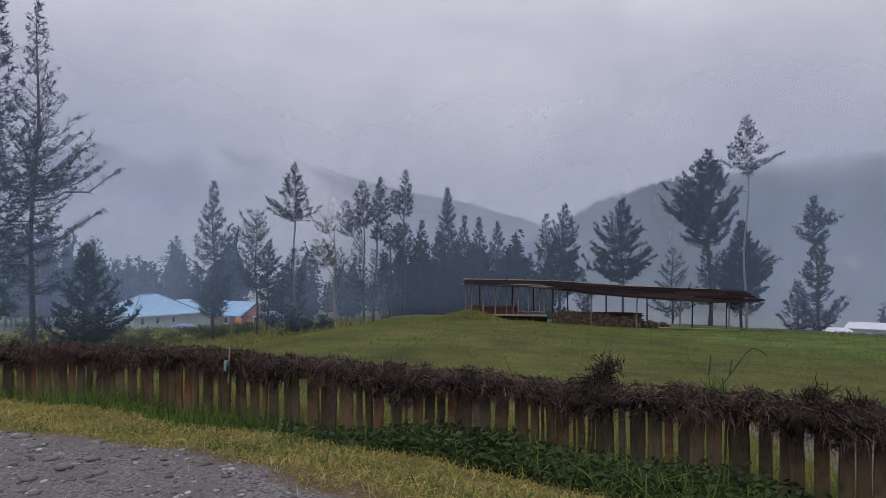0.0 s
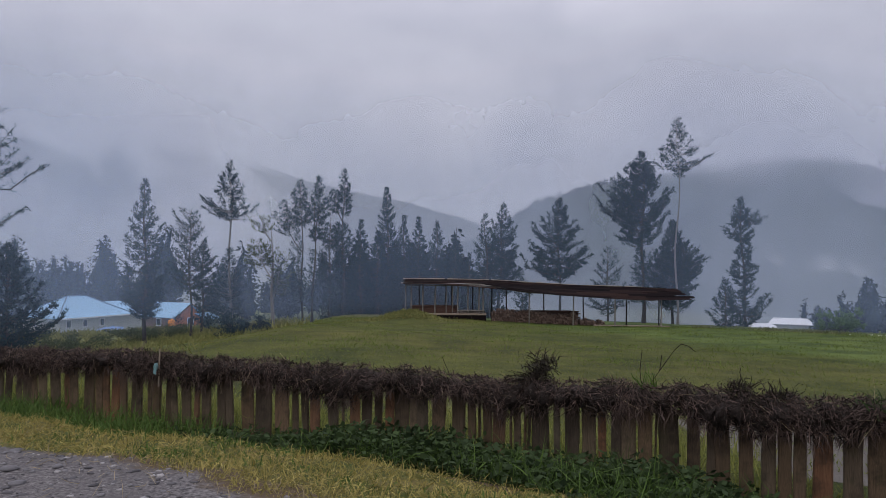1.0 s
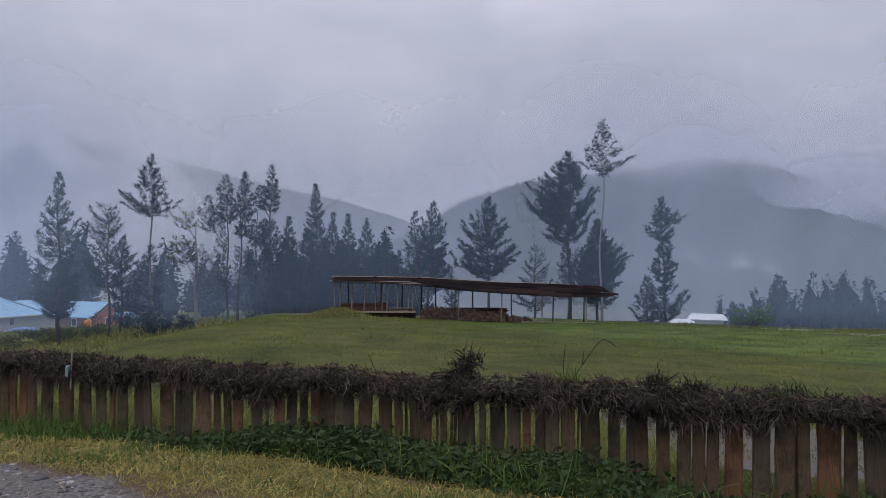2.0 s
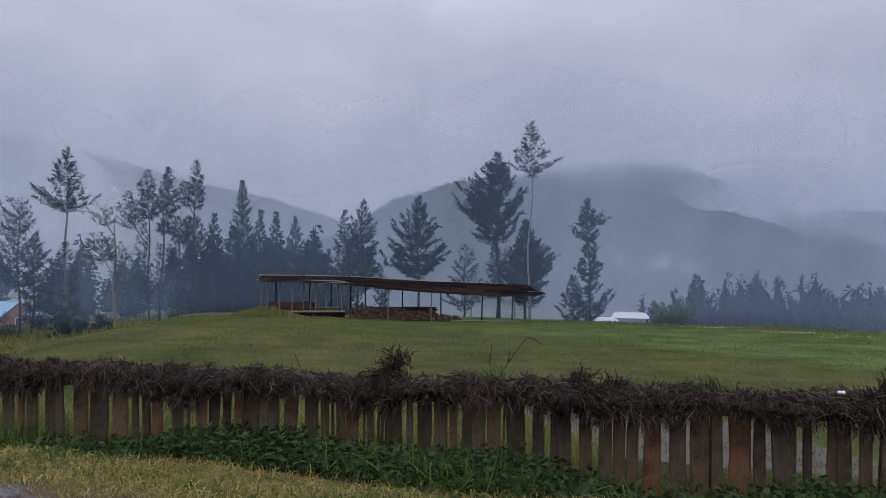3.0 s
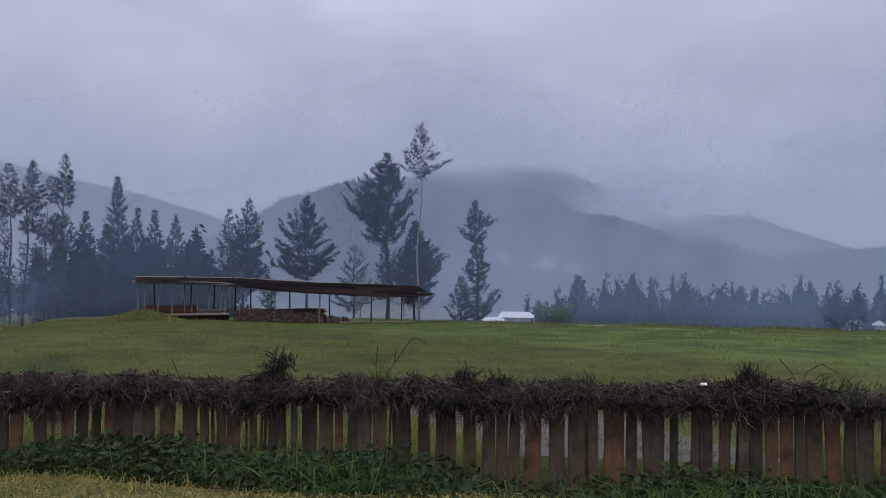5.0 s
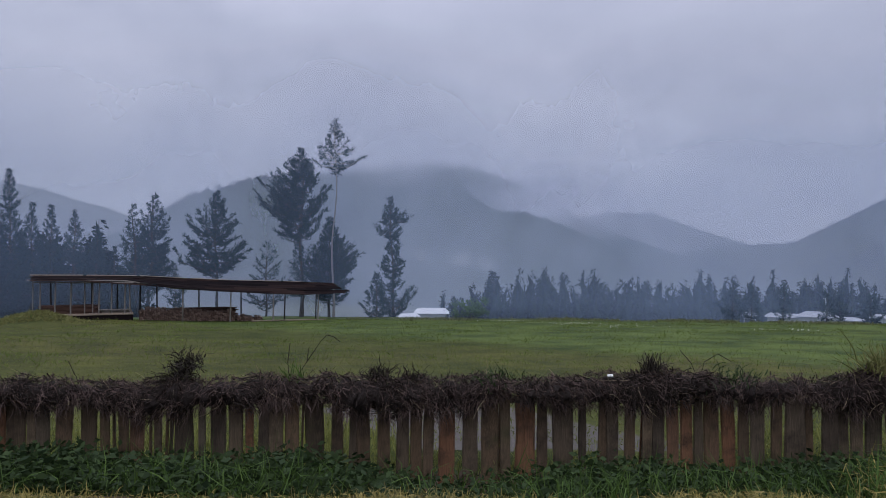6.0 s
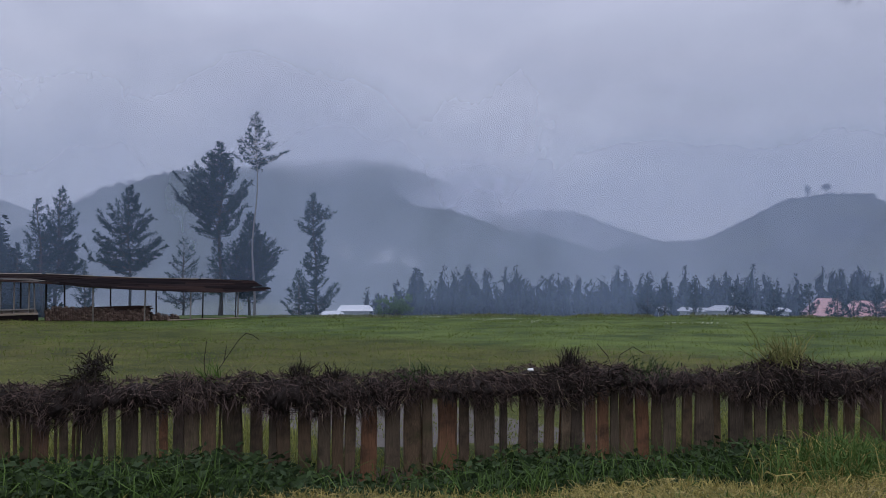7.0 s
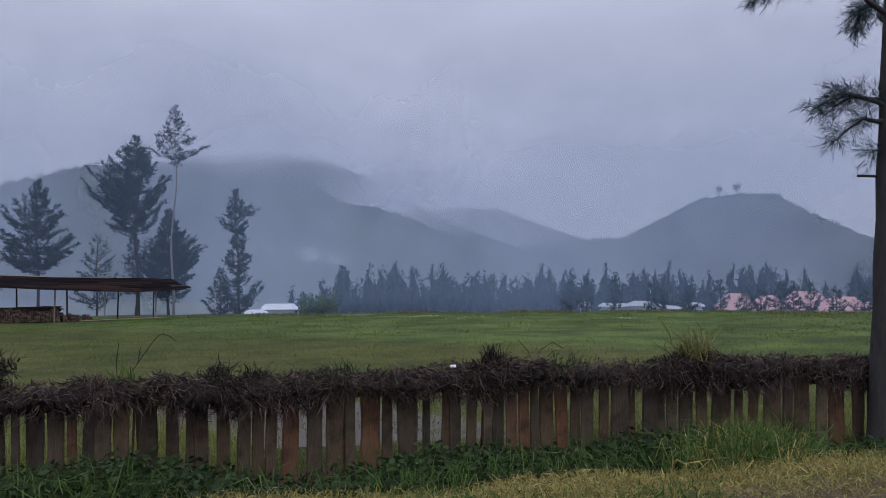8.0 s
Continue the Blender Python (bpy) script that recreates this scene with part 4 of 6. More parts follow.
    part("skirt_board", boxed((0.2, -0.06, -0.95), (6.5, -0.02, 0.05), 0.005), ROOF_OLD, t)
    part("rail", beam(bmesh.new(), (4.3, 0.05, 0.42), (6.3, 0.05, 0.42), 0.035), POST_GREY, t)
    for u in (0.35, 3.45, 3.95):
        part("stud", beam(bmesh.new(), (u, 0.3, 0.12), (u, 0.3, eave(u) - 0.05), 0.04), POST_GREY, t)
    # pale pole along the near edge of the first bays
    part("eave_pole", beam(bmesh.new(), (0.3, -0.02, eave(0.3) - 0.16), (6.5, -0.02, eave(6.3) - 0.16), 0.04, 0.035), POST_GREY, t)
    return t, turn, base, z0, L


shed, shed_turn, shed_base, shed_z, shed_len = open_shed()


def shed_point(u, w, z=None):
    p = Matrix.Rotation(radians(shed_turn), 3, "Z") @ Vector((u, w, 0)) + SHED_A
    return (p.x, p.y, (land_at(p.x, p.y) if z is None else z))


def board_stack():
    x, y, _ = shed_point(0.6, 0.5)
    t = thing("board_stack", "stack of reddish sawn boards on the shed floor", "boards", at=(x, y, shed_z + 0.16), turn=shed_turn)
    rng = random.Random(8)
    for k in range(7):
        for w in range(3):
            a = rng.uniform(0, 0.25)
            part("board", boxed((a, w * 0.34, k * 0.085), (3.6 + rng.uniform(-0.3, 0.35), w * 0.34 + 0.3, k * 0.085 + rng.uniform(0.05, 0.075)), 0.006), BOARD_RED, t)


board_stack()


def log_pile(u0, u1, w, h0, h1, seed):
    x, y, z = shed_point(u0, w)
    z = min(z, shed_point(u1, w)[2])
    t = thing("firewood_pile", "long pile of split reddish firewood under the shed", "firewood", at=(x, y, z), turn=shed_turn)
    rng = np.random.default_rng(seed)
    V, F, n = [], [], 0
    L = u1 - u0
    u = 0.0
    for row in range(3):
        u = 0.0
        while u < L:
            h = (h0 + (h1 - h0) * u / L) * min(1, 0.55 + u * 0.5) + 0.07 * math.sin(u * 2.1 + seed) + 0.04 * math.sin(u * 5.3)
            x0, y0, _ = shed_point(u0 + u, w)
            zz = land_at(x0, y0) - z
            v = zz
            while v < zz + h + rng.uniform(-0.05, 0.08):
                r = rng.uniform(0.05, 0.085)
                a0, ln = rng.uniform(0, 6), rng.uniform(0.45, 0.65)
                a = a0 + np.arange(5) * 2 * np.pi / 5
                q = rng.uniform(0.7, 1.1, 5) * r
                y0r = row * 0.62 + rng.uniform(-0.06, 0.06)
                c = np.stack([u + rng.uniform(-0.02, 0.02) + q * np.cos(a), np.full(5, y0r), v + r + q * np.sin(a)], axis=-1)
                V.append(np.concatenate([c, c + [rng.uniform(-0.05, 0.05), ln, rng.uniform(-0.03, 0.03)]]))
                F += [(n + 0, n + 1, n + 2), (n + 0, n + 2, n + 3), (n + 0, n + 3, n + 4), (n + 5, n + 7, n + 6), (n + 5, n + 8, n + 7), (n + 5, n + 9, n + 8)]
                for k in range(5):
                    m = (k + 1) % 5
                    F += [(n + k, n + 5 + k, n + 5 + m), (n + k, n + 5 + m, n + m)]
                n += 10
                v += r * 1.75
            u += 0.135
    tagged(part("split_log", mesh_of("split_log", np.concatenate(V), F, LOGS), LOGS, t), kind="stuff")


log_pile(7.0, 13.6, 0.6, 0.86, 0.60, 1)
log_pile(13.8, 15.6, 0.7, 0.36, 0.28, 2)


def plank_heap():
    x, y, z = shed_point(9.2, 2.6)
    t = thing("plank_heap", "low heap of reddish planks behind the firewood", "boards", at=(x, y, z), turn=shed_turn)
    rng = random.Random(18)
    for k in range(9):
        for w in range(2):
            a = rng.uniform(0, 0.8)
            part("board", boxed((a, w * 0.4, k * 0.1), (4.6 + rng.uniform(-0.8, 0.4), w * 0.4 + 0.34, k * 0.1 + 0.08), 0.006), BOARD_RED, t)


plank_heap()


def loose_poles():
    for i in range(5):
        x, y, z = shed_point(14.6 + i * 0.9, -0.2 + 0.25 * (i % 3))
        x2, y2, z2 = shed_point(17.2 + i * 0.8, 0.1 + 0.2 * (i % 2))
        bm = beam(bmesh.new(), (0, 0, 0), (x2 - x, y2 - y, z2 - z), 0.05, 0.04)
        t = thing("loose_pole", "weathered pole lying beside the shed", "pole", group="poles beside the shed", at=(x, y, z + 0.06))
        part("pole", bm, DECK, t)


loose_poles()


# ---------------------------------------------------------------- houses
def at_polar(az, r, z=None):
    x, y = r * math.sin(radians(az)), r * math.cos(radians(az))
    return x, y, land_at(x, y) if z is None else z


def hip_roof(w, d, ridge_len, h, over, thick=0.08):
    """A hipped roof with its eaves at z=0, the ridge along x."""
    a, b, c = w / 2 + over, d / 2 + over, ridge_len / 2
    v = [(-a, -b, 0), (a, -b, 0), (a, b, 0), (-a, b, 0), (-c, 0, h), (c, 0, h)]
    low = [(x, y, z - thick) for x, y, z in v]
    return solid(v + low, [(0, 1, 5, 4), (1, 2, 5), (2, 3, 4, 5), (3, 0, 4), (6, 7, 11, 10), (7, 8, 11), (8, 9, 10, 11), (9, 6, 10), (0, 1, 7, 6), (1, 2, 8, 7), (2, 3, 9, 8), (3, 0, 6, 9)])


def window(parent, x, y, z, w, h, facing):
    """facing: 'y' for a wall across y, 'x' for one across x."""
    if facing == "y":
        fr = part("window", boxed((x - w / 2, y - 0.05, z), (x + w / 2, y + 0.05, z + h)), WHITE_TRIM, parent)
        part("pane", boxed((x - w / 2 + 0.1, y - 0.07, z + 0.1), (x + w / 2 - 0.1, y + 0.02, z + h - 0.1)), DARK_GLASS, fr)
    else:
        fr = part("window", boxed((x - 0.05, y - w / 2, z), (x + 0.05, y + w / 2, z + h)), WHITE_TRIM, parent)
        part("pane", boxed((x - 0.07, y - w / 2 + 0.1, z + 0.1), (x + 0.07, y + w / 2 - 0.1, z + h - 0.1)), DARK_GLASS, fr)


def blue_house():
    x, y, _ = at_polar(-22.3, 124)
    z = 2.2 + 124 * math.tan(radians(-5.05))
    t = thing("blue_roofed_house", "pale single-storey house with a light blue hipped metal roof", "house", at=(x, y, z), turn=56)
    part("wall", boxed((-5.6, -4.6, -1.5), (5.6, 4.6, 2.35)), WALL_PALE, t)
    roof = part("roof", hip_roof(11.2, 9.2, 3.0, 2.9, 0.75), ROOF_BLUE, t, "light blue corrugated metal roof")
    roof.location = (0, 0, 2.4)
    for sx in (-1, 1):
        for sy in (-1, 1):
            r = part("ridge_cap", beam(bmesh.new(), (sx * 1.5, 0, 2.92), (sx * 6.3, sy * 5.3, 0.05), 0.09), ROOF_BLUE_DARK, roof)
    part("ridge_cap", beam(bmesh.new(), (-1.5, 0, 2.93), (1.5, 0, 2.93), 0.10), ROOF_BLUE_DARK, roof)
    part("fascia", boxed((-6.34, -5.36, 2.2), (6.34, -5.28, 2.4)), WHITE_TRIM, t)
    for wx in (-4.2, -1.6, 1.2):
        window(t, wx, -4.62, 0.9, 0.8, 1.1, "y")
    for wy in (-2.4, 1.4):
        window(t, -5.62, wy, 0.9, 0.8, 1.1, "x")
    # lower wing
    part("wing_wall", boxed((5.6, -2.6, -1.5), (9.8, 4.2, 2.2)), WALL_PALE, t)
    wing = part("wing_roof", hip_roof(6.4, 6.8, 2.5, 1.9, 0.6), ROOF_BLUE, t, "light blue corrugated metal roof")
    wing.location = (7.0, 0.8, 2.3)


blue_house()


def brick_house():
    x, y, _ = at_polar(-15.4, 118)
    z = 2.2 + 118 * math.tan(radians(-5.25))
    t = thing("orange_gabled_house", "small house with orange gable and blue metal roof", "house", at=(x, y, z), turn=-34)
    part("wall", boxed((-4.6, -2.4, -1.2), (2.2, 2.4, 2.3)), WALL_BRICK, t)
    part("gable", solid([(2.21, -2.4, -1.2), (2.21, 2.4, -1.2), (2.21, 2.4, 2.3), (2.21, 0, 4.0), (2.21, -2.4, 2.3), (2.3, -2.4, -1.2), (2.3, 2.4, -1.2), (2.3, 2.4, 2.3), (2.3, 0, 4.0), (2.3, -2.4, 2.3)],
                        [(0, 1, 2, 3, 4), (5, 6, 7, 8, 9), (0, 1, 6, 5), (1, 2, 7, 6), (2, 3, 8, 7), (3, 4, 9, 8), (4, 0, 5, 9)]), WALL_ORANGE, t, "orange painted gable wall")
    for s in (-1, 1):
        part("roof", solid([(-5.2, 0, 4.12), (2.7, 0, 4.12), (2.7, s * 3.1, 2.05), (-5.2, s * 3.1, 2.05), (-5.2, 0, 4.2), (2.7, 0, 4.2), (2.7, s * 3.1, 2.13), (-5.2, s * 3.1, 2.13)],
                           [(0, 1, 2, 3), (4, 5, 6, 7), (0, 1, 5, 4), (1, 2, 6, 5), (2, 3, 7, 6), (3, 0, 4, 7)]), ROOF_BLUE, t, "blue corrugated metal roof")
    part("bargeboard", beam(bmesh.new(), (2.72, 0, 4.14), (2.72, -3.1, 2.07), 0.09), BOARD_RED, t)
    part("bargeboard", beam(bmesh.new(), (2.72, 0, 4.14), (2.72, 3.1, 2.07), 0.09), BOARD_RED, t)
    window(t, -1.6, -2.42, 0.7, 1.1, 1.2, "y")
    window(t, 2.31, 0.2, 0.7, 1.2, 1.3, "x")
    part("porch_roof", solid([(2.3, 1.0, 2.5), (4.6, 1.0, 1.7), (4.6, 4.2, 1.7), (2.3, 4.2, 2.5), (2.3, 1.0, 2.58), (4.6, 1.0, 1.78), (4.6, 4.2, 1.78), (2.3, 4.2, 2.58)],
                             [(0, 1, 2, 3), (4, 5, 6, 7), (0, 1, 5, 4), (1, 2, 6, 5), (2, 3, 7, 6), (3, 0, 4, 7)]), ROOF_BLUE, t)
    for yy in (1.2, 4.0):
        part("porch_post", beam(bmesh.new(), (4.4, yy, -1.2), (4.4, yy, 1.75), 0.08), WHITE_TRIM, t)
    part("downpipe", beam(bmesh.new(), (1.2, -2.5, -1.0), (1.2, -2.5, 2.1), 0.07), WHITE_TRIM, t)


brick_house()


def water_tank():
    x, y, _ = at_polar(-15.9, 111)
    z = 2.2 + 111 * math.tan(radians(-5.05))
    t = thing("water_tank", "orange plastic water tank beside the house", "tank", at=(x, y, land_at(x, y)))
    h = z - land_at(x, y)
    part("stand", boxed((-0.5, -0.5, -0.2), (0.5, 0.5, max(h, 0.1))), POST_DARK, t)
    bm = beam(bmesh.new(), (0, 0, h), (0, 0, h + 0.95), 0.55, 0.52, 14)
    beam(bm, (0, 0, h + 0.95), (0, 0, h + 1.15), 0.52, 0.2, 14)
    part("tank", bm, TANK_ORANGE, t)
    part("lid", beam(bmesh.new(), (0, 0, h + 1.15), (0, 0, h + 1.23), 0.22, 0.22, 12), TANK_ORANGE, t)


water_tank()


def tarp_heap():
    x, y, _ = at_polar(-19.9, 112)
    t = thing("tarp_covered_heap", "heap covered with a crumpled blue tarpaulin", "tarp", at=(x, y, land_at(x, y)), turn=10)
    rng = np.random.default_rng(3)
    u, w = np.meshgrid(np.linspace(-2.6, 2.6, 24), np.linspace(-1.2, 1.2, 12))
    h = 0.75 * (1 - (np.abs(u) / 2.6) ** 2.5) * (1 - (np.abs(w) / 1.2) ** 2.2) + rng.uniform(-0.22, 0.22, u.shape)
    v = np.stack([u, w, h], axis=-1).reshape(-1, 3)
    i = np.arange(u.size).reshape(u.shape)
    f = np.stack([i[:-1, :-1], i[:-1, 1:], i[1:, 1:], i[1:, :-1]], axis=-1).reshape(-1, 4)
    part("tarpaulin", mesh_of("tarpaulin", v, f, TARP_BLUE, True), TARP_BLUE, t)


tarp_heap()


def far_house(name, label, az, r, el_eave, w, d, h, roof_mat, wall_mat, turn, ridge=0.5):
    x, y, _ = at_polar(az, r)
    z = 2.2 + r * math.tan(radians(el_eave))
    g = land_at(x, y)
    t = thing(name, label, "house", at=(x, y, g), turn=turn)
    e = z - g
    part("wall", boxed((-w / 2, -d / 2, -0.5), (w / 2, d / 2, e)), wall_mat, t)
    rf = part("roof", hip_roof(w, d, w * ridge, h, 0.5), roof_mat, t)
    rf.location = (0, 0, e + 0.03)
    for k in range(3):
        window(t, -w / 3 + k * w / 3, -d / 2 - 0.02, e - 1.7, 0.9, 1.1, "y")
    return t


far_house("white_roofed_building", "low long building with a white metal roof", 30.7, 118, -4.42, 4.8, 4.0, 0.75, ROOF_WHITE, WALL_PALE, -31, 0.95)
far_house("white_roofed_building", "small white-roofed outbuilding at the field edge", 28.9, 112, -4.75, 2.6, 3.0, 0.5, ROOF_WHITE, WALL_PALE, -29, 0.8)
for k, (az, r, w, h, el) in enumerate(((65.9, 118, 5.6, 2.3, -4.05), (68.0, 122, 5.0, 2.0, -3.95), (70.4, 124, 7.4, 2.7, -3.9), (72.8, 120, 6.6, 2.2, -4.0), (74.6, 118, 4.0, 1.6, -4.0))):
    far_house("pink_roofed_house", "house with a faded pink metal roof behind young trees", az, r, el, w, 5.0, h, ROOF_PINK, WALL_PALE, -az + 8, 0.45)
for k, (az, r, w, h, el) in enumerate(((54.8, 150, 1.8, 0.7, -3.97), (56.4, 150, 2.2, 0.9, -4.02), (57.6, 152, 3.0, 0.8, -4.02), (59.2, 150, 6.2, 1.2, -3.92), (61.0, 158, 5.4, 0.7, -4.07), (63.0, 155, 2.4, 0.8, -3.82))):
    far_house("small_white_house", "distant small house with a pale metal roof", az, r, el - 0.10, w, 3.0, h * 0.8, ROOF_GREY, WALL_PALE, -az, 0.6)
x, y, g = at_polar(59.7, 148)
pole = thing("lamp_pole", "thin white lamp pole among the distant houses", "pole", at=(x, y, g))
ptop = 2.2 + 148 * math.tan(radians(-2.75)) - g
part("pole", beam(bmesh.new(), (0, 0, -0.3), (0, 0, ptop), 0.08, 0.05), WHITE_TRIM, pole)
part("lamp_head", boxed((-0.5, -0.1, ptop), (0.5, 0.1, ptop + 0.12)), WHITE_TRIM, pole)


# ---------------------------------------------------------------- fence
def fence_frame(s_from=-12.5, s_to=13.5, n=1200):
    x = np.linspace(s_from, s_to, n)
    y = fence_y(x)
    s = np.concatenate([[0], np.cumsum(np.hypot(np.diff(x), np.diff(y)))])
    return x, y, s


FX, FY, FS = fence_frame()
FENCE_LEN = float(FS[-1])


def on_fence(s, off=0.0):
    """Place, heading and ground height at s metres along the fence, off metres beyond it."""
    x, y = np.interp(s, FS, FX), np.interp(s, FS, FY)
    x2, y2 = np.interp(np.asarray(s) + 0.05, FS, FX), np.interp(np.asarray(s) + 0.05, FS, FY)
    a = np.arctan2(y2 - y, x2 - x)
    return x - np.sin(a) * off, y + np.cos(a) * off, a


def crest(s):
    """Height of the fence's plank tops over z=0."""
    x, y, _ = on_fence(s)
    return land(x, y) + 0.86 + 0.84 * ditch_depth(x) + 0.012 * np.sin(np.asarray(s) * 1.3) + 0.015 * np.sin(np.asarray(s) * 3.1 + 1) - 0.11 * smooth(9.6, 6.6, s)


def plank_mesh(rng):
    """A split board: uneven edges, a slanted top and softened corners; one metre high, one metre wide."""
    bm = bmesh.new()
    rows = []
    zs = (0, 0.3, 0.62, 0.97, 1.0)
    for k, z in enumerate(zs):
        l, r = -0.5 + rng.uniform(-0.07, 0.05), 0.5 + rng.uniform(-0.05, 0.07)
        if k == 4:
            l, r = l + 0.06, r - 0.06
        zt = z + (rng.uniform(-0.03, 0.03) if k >= 3 else 0)
        b = 0.08
        rows.append([bm.verts.new(v) for v in ((l + b, -0.5, zt), (r - b, -0.5 + rng.uniform(-0.1, 0.1), zt), (r, -0.1, zt), (r - b, 0.5, zt), (l + b, 0.5, zt), (l, 0.1, zt))])
    for a, b in zip(rows, rows[1:]):
        for i in range(6):
            bm.faces.new((a[i], a[(i + 1) % 6], b[(i + 1) % 6], b[i]))
    bm.faces.new(rows[-1])
    bm.faces.new(rows[0][::-1])
    me = bpy.data.meshes.new("plank")
    bm.to_mesh(me)
    bm.free()
    me.materials.append(PLANK)
    return me


GAPS_ROAD = ((608, 632, 650, 687, 723, 775, 810, 826, 849, 867, 888, 928, 947, 985, 1014, 1029, 1055, 1068, 1087, 1115, 1135, 1149, 1169, 1186, 1203, 1256, 1279, 1293),
    (59, 58, 43, 97, 27, 52, 50, 49, 36, 72, 23, 34, 33, 54, 42, 41, 111, 50, 59, 29, 56, 74, 36, 36, 105, 17, 32, 80))
GAPS_MIDDLE = ((1325, 1347, 1356, 1388, 1400, 1414, 1434, 1459, 1479, 1500, 1513, 1518, 1547, 1552, 1562, 1566, 1571, 1593, 1604, 1622, 1639, 1650, 1678, 1696, 1721, 1738, 1767, 1785, 1801, 1828),
    (93, 68, 67, 14, 29, 21, 14, 33, 52, 51, 25, 37, 36, 30, 18, 18, 35, 68, 17, 38, 32, 26, 36, 57, 74, 46, 51, 62, 17, 61))
GAPS_TREE = ((1850, 1872, 1893, 1907, 1931, 1946, 1973, 1989, 2019, 2036, 2065, 2080, 2105, 2123, 2169, 2184, 2207, 2220, 2266, 2285, 2301, 2328, 2343, 2361, 2385, 2400, 2422, 2439, 2462, 2482),
    (83, 55, 22, 55, 30, 54, 61, 98, 50, 63, 32, 19, 26, 26, 59, 20, 46, 53, 26, 33, 26, 33, 79, 46, 33, 33, 46, 33, 72, 45))


def plank_fence():
    rng = random.Random(11)
    fence = thing("plank_fence", "old palisade fence of split dark brown planks", "fence")
    kinds = [plank_mesh(rng) for _ in range(10)]
    # gaps between the planks: place in centimetres along the fence, width in millimetres
    gaps = [(c / 100, w / 1000) for row in (GAPS_ROAD, GAPS_MIDDLE, GAPS_TREE) for c, w in zip(*row)]
    s = 0.0
    while s < 5.9:
        gaps.append((s, rng.choice((0.015, 0.025, 0.04, 0.06))))
        s += rng.uniform(0.13, 0.3)
    s = 25.0
    while s < FENCE_LEN + 0.3:
        gaps.append((s, rng.choice((0.02, 0.035, 0.05))))
        s += rng.uniform(0.13, 0.3)
    gaps.sort()
    for (ca, wa), (cb, wb) in zip(gaps, gaps[1:]):
        lo, hi = ca + wa / 2, cb - wb / 2
        n = max(1, round((hi - lo) / 0.15))
        cuts = [lo] + [lo + (hi - lo) * (k + rng.uniform(-0.2, 0.2)) / n for k in range(1, n)] + [hi]
        for a0, b0 in zip(cuts, cuts[1:]):
            w = max(b0 - a0 - (0.006 if n > 1 else 0), 0.025)
            x, y, a = on_fence((a0 + b0) / 2, rng.uniform(-0.03, 0.045))
            g = land_at(x, y)
            h = float(crest((a0 + b0) / 2)) - g + rng.uniform(-0.10, 0.05) + 0.15
            ob = part("plank", rng.choice(kinds), PLANK, fence)
            m = pose(float(x), float(y), g - 0.15, rng.uniform(-3, 3), rng.gauss(0, 0.7), math.degrees(float(a)) + rng.uniform(-5, 5))
            ob.matrix_world = m @ Matrix.Diagonal((w, rng.uniform(0.022, 0.04), h, 1))
    # thin stakes and slats behind the gaps
    s = 0.4
    while s < FENCE_LEN:
        x, y, a = on_fence(s, 0.10)
        g = land_at(x, y)
        ob = part("stake", rng.choice(kinds), PLANK, fence)
        ob.matrix_world = pose(float(x), float(y), g - 0.1, rng.uniform(-3, 3), rng.gauss(0, 3), math.degrees(float(a))) @ Matrix.Diagonal((rng.uniform(0.02, 0.035), 0.02, float(crest(s)) - g + 0.05, 1))
        s += rng.uniform(0.9, 2.4)
    # poles along the back
    for zz in (0.12,):
        s = 0.0
        while s < FENCE_LEN - 2:
            ln = rng.uniform(2.2, 3.2)
            e = min(s + ln, FENCE_LEN)
            xa, ya, _ = on_fence(s, 0.075)
            xb, yb, _ = on_fence(e, 0.075)
            part("back_rail", beam(bmesh.new(), (xa, ya, float(crest(s)) - zz), (xb, yb, float(crest(e)) - zz + rng.uniform(-0.02, 0.02)), 0.03, 0.025, 6), POST_DARK, fence)
            s = e - 0.15
    return fence


BUMP = np.random.default_rng(77)
COARSE, FINE_BUMP = BUMP.uniform(-1, 1, 90), BUMP.uniform(-1, 1, 420)


def thatch_top(s):
    s = np.asarray(s, dtype=float)
    lumps = 0.030 * np.interp(s, np.arange(90) * 0.35, COARSE) + 0.032 * np.interp(s, np.arange(420) * 0.075, FINE_BUMP)
    return crest(s) + 0.125 + 0.018 * np.sin(s * 1.9 + 0.4) + lumps + 0.11 * np.exp(-((s - 22.95) / 0.42) ** 2)


def thatch_foot(s):
    return crest(s) - 0.19 + 0.05 * np.sin(s * 2.7) + 0.035 * np.sin(s * 6.3 + 1) + 0.045 * np.interp(s, np.arange(420) * 0.075, FINE_BUMP[::-1])


def curls(p, d, length, width, wander, drop, rng):
    """Wiry strands of three links that wander from point p along d. Returns vertices and quads."""
    n, k = len(p), 4
    line, way = [p], d
    for _ in range(k - 1):
        line.append(line[-1] + way * (length / (k - 1))[:, None])
        way = unit(way + rng.normal(size=(n, 3)) * wander + np.array([0, 0, -drop]))
    line = np.stack(line, axis=1)
    side = unit(np.cross(d, rng.normal(size=(n, 3))))[:, None] * (width[:, None] * np.linspace(0.5, 0.2, k))[:, :, None]
    v = np.stack([line - side, line + side], axis=2).reshape(-1, 3)
    i = np.arange(n * k * 2).reshape(n, k, 2)
    f = np.stack([i[:, :-1, 0], i[:, :-1, 1], i[:, 1:, 1], i[:, 1:, 0]], axis=-1).reshape(-1, 4)
    return v, f


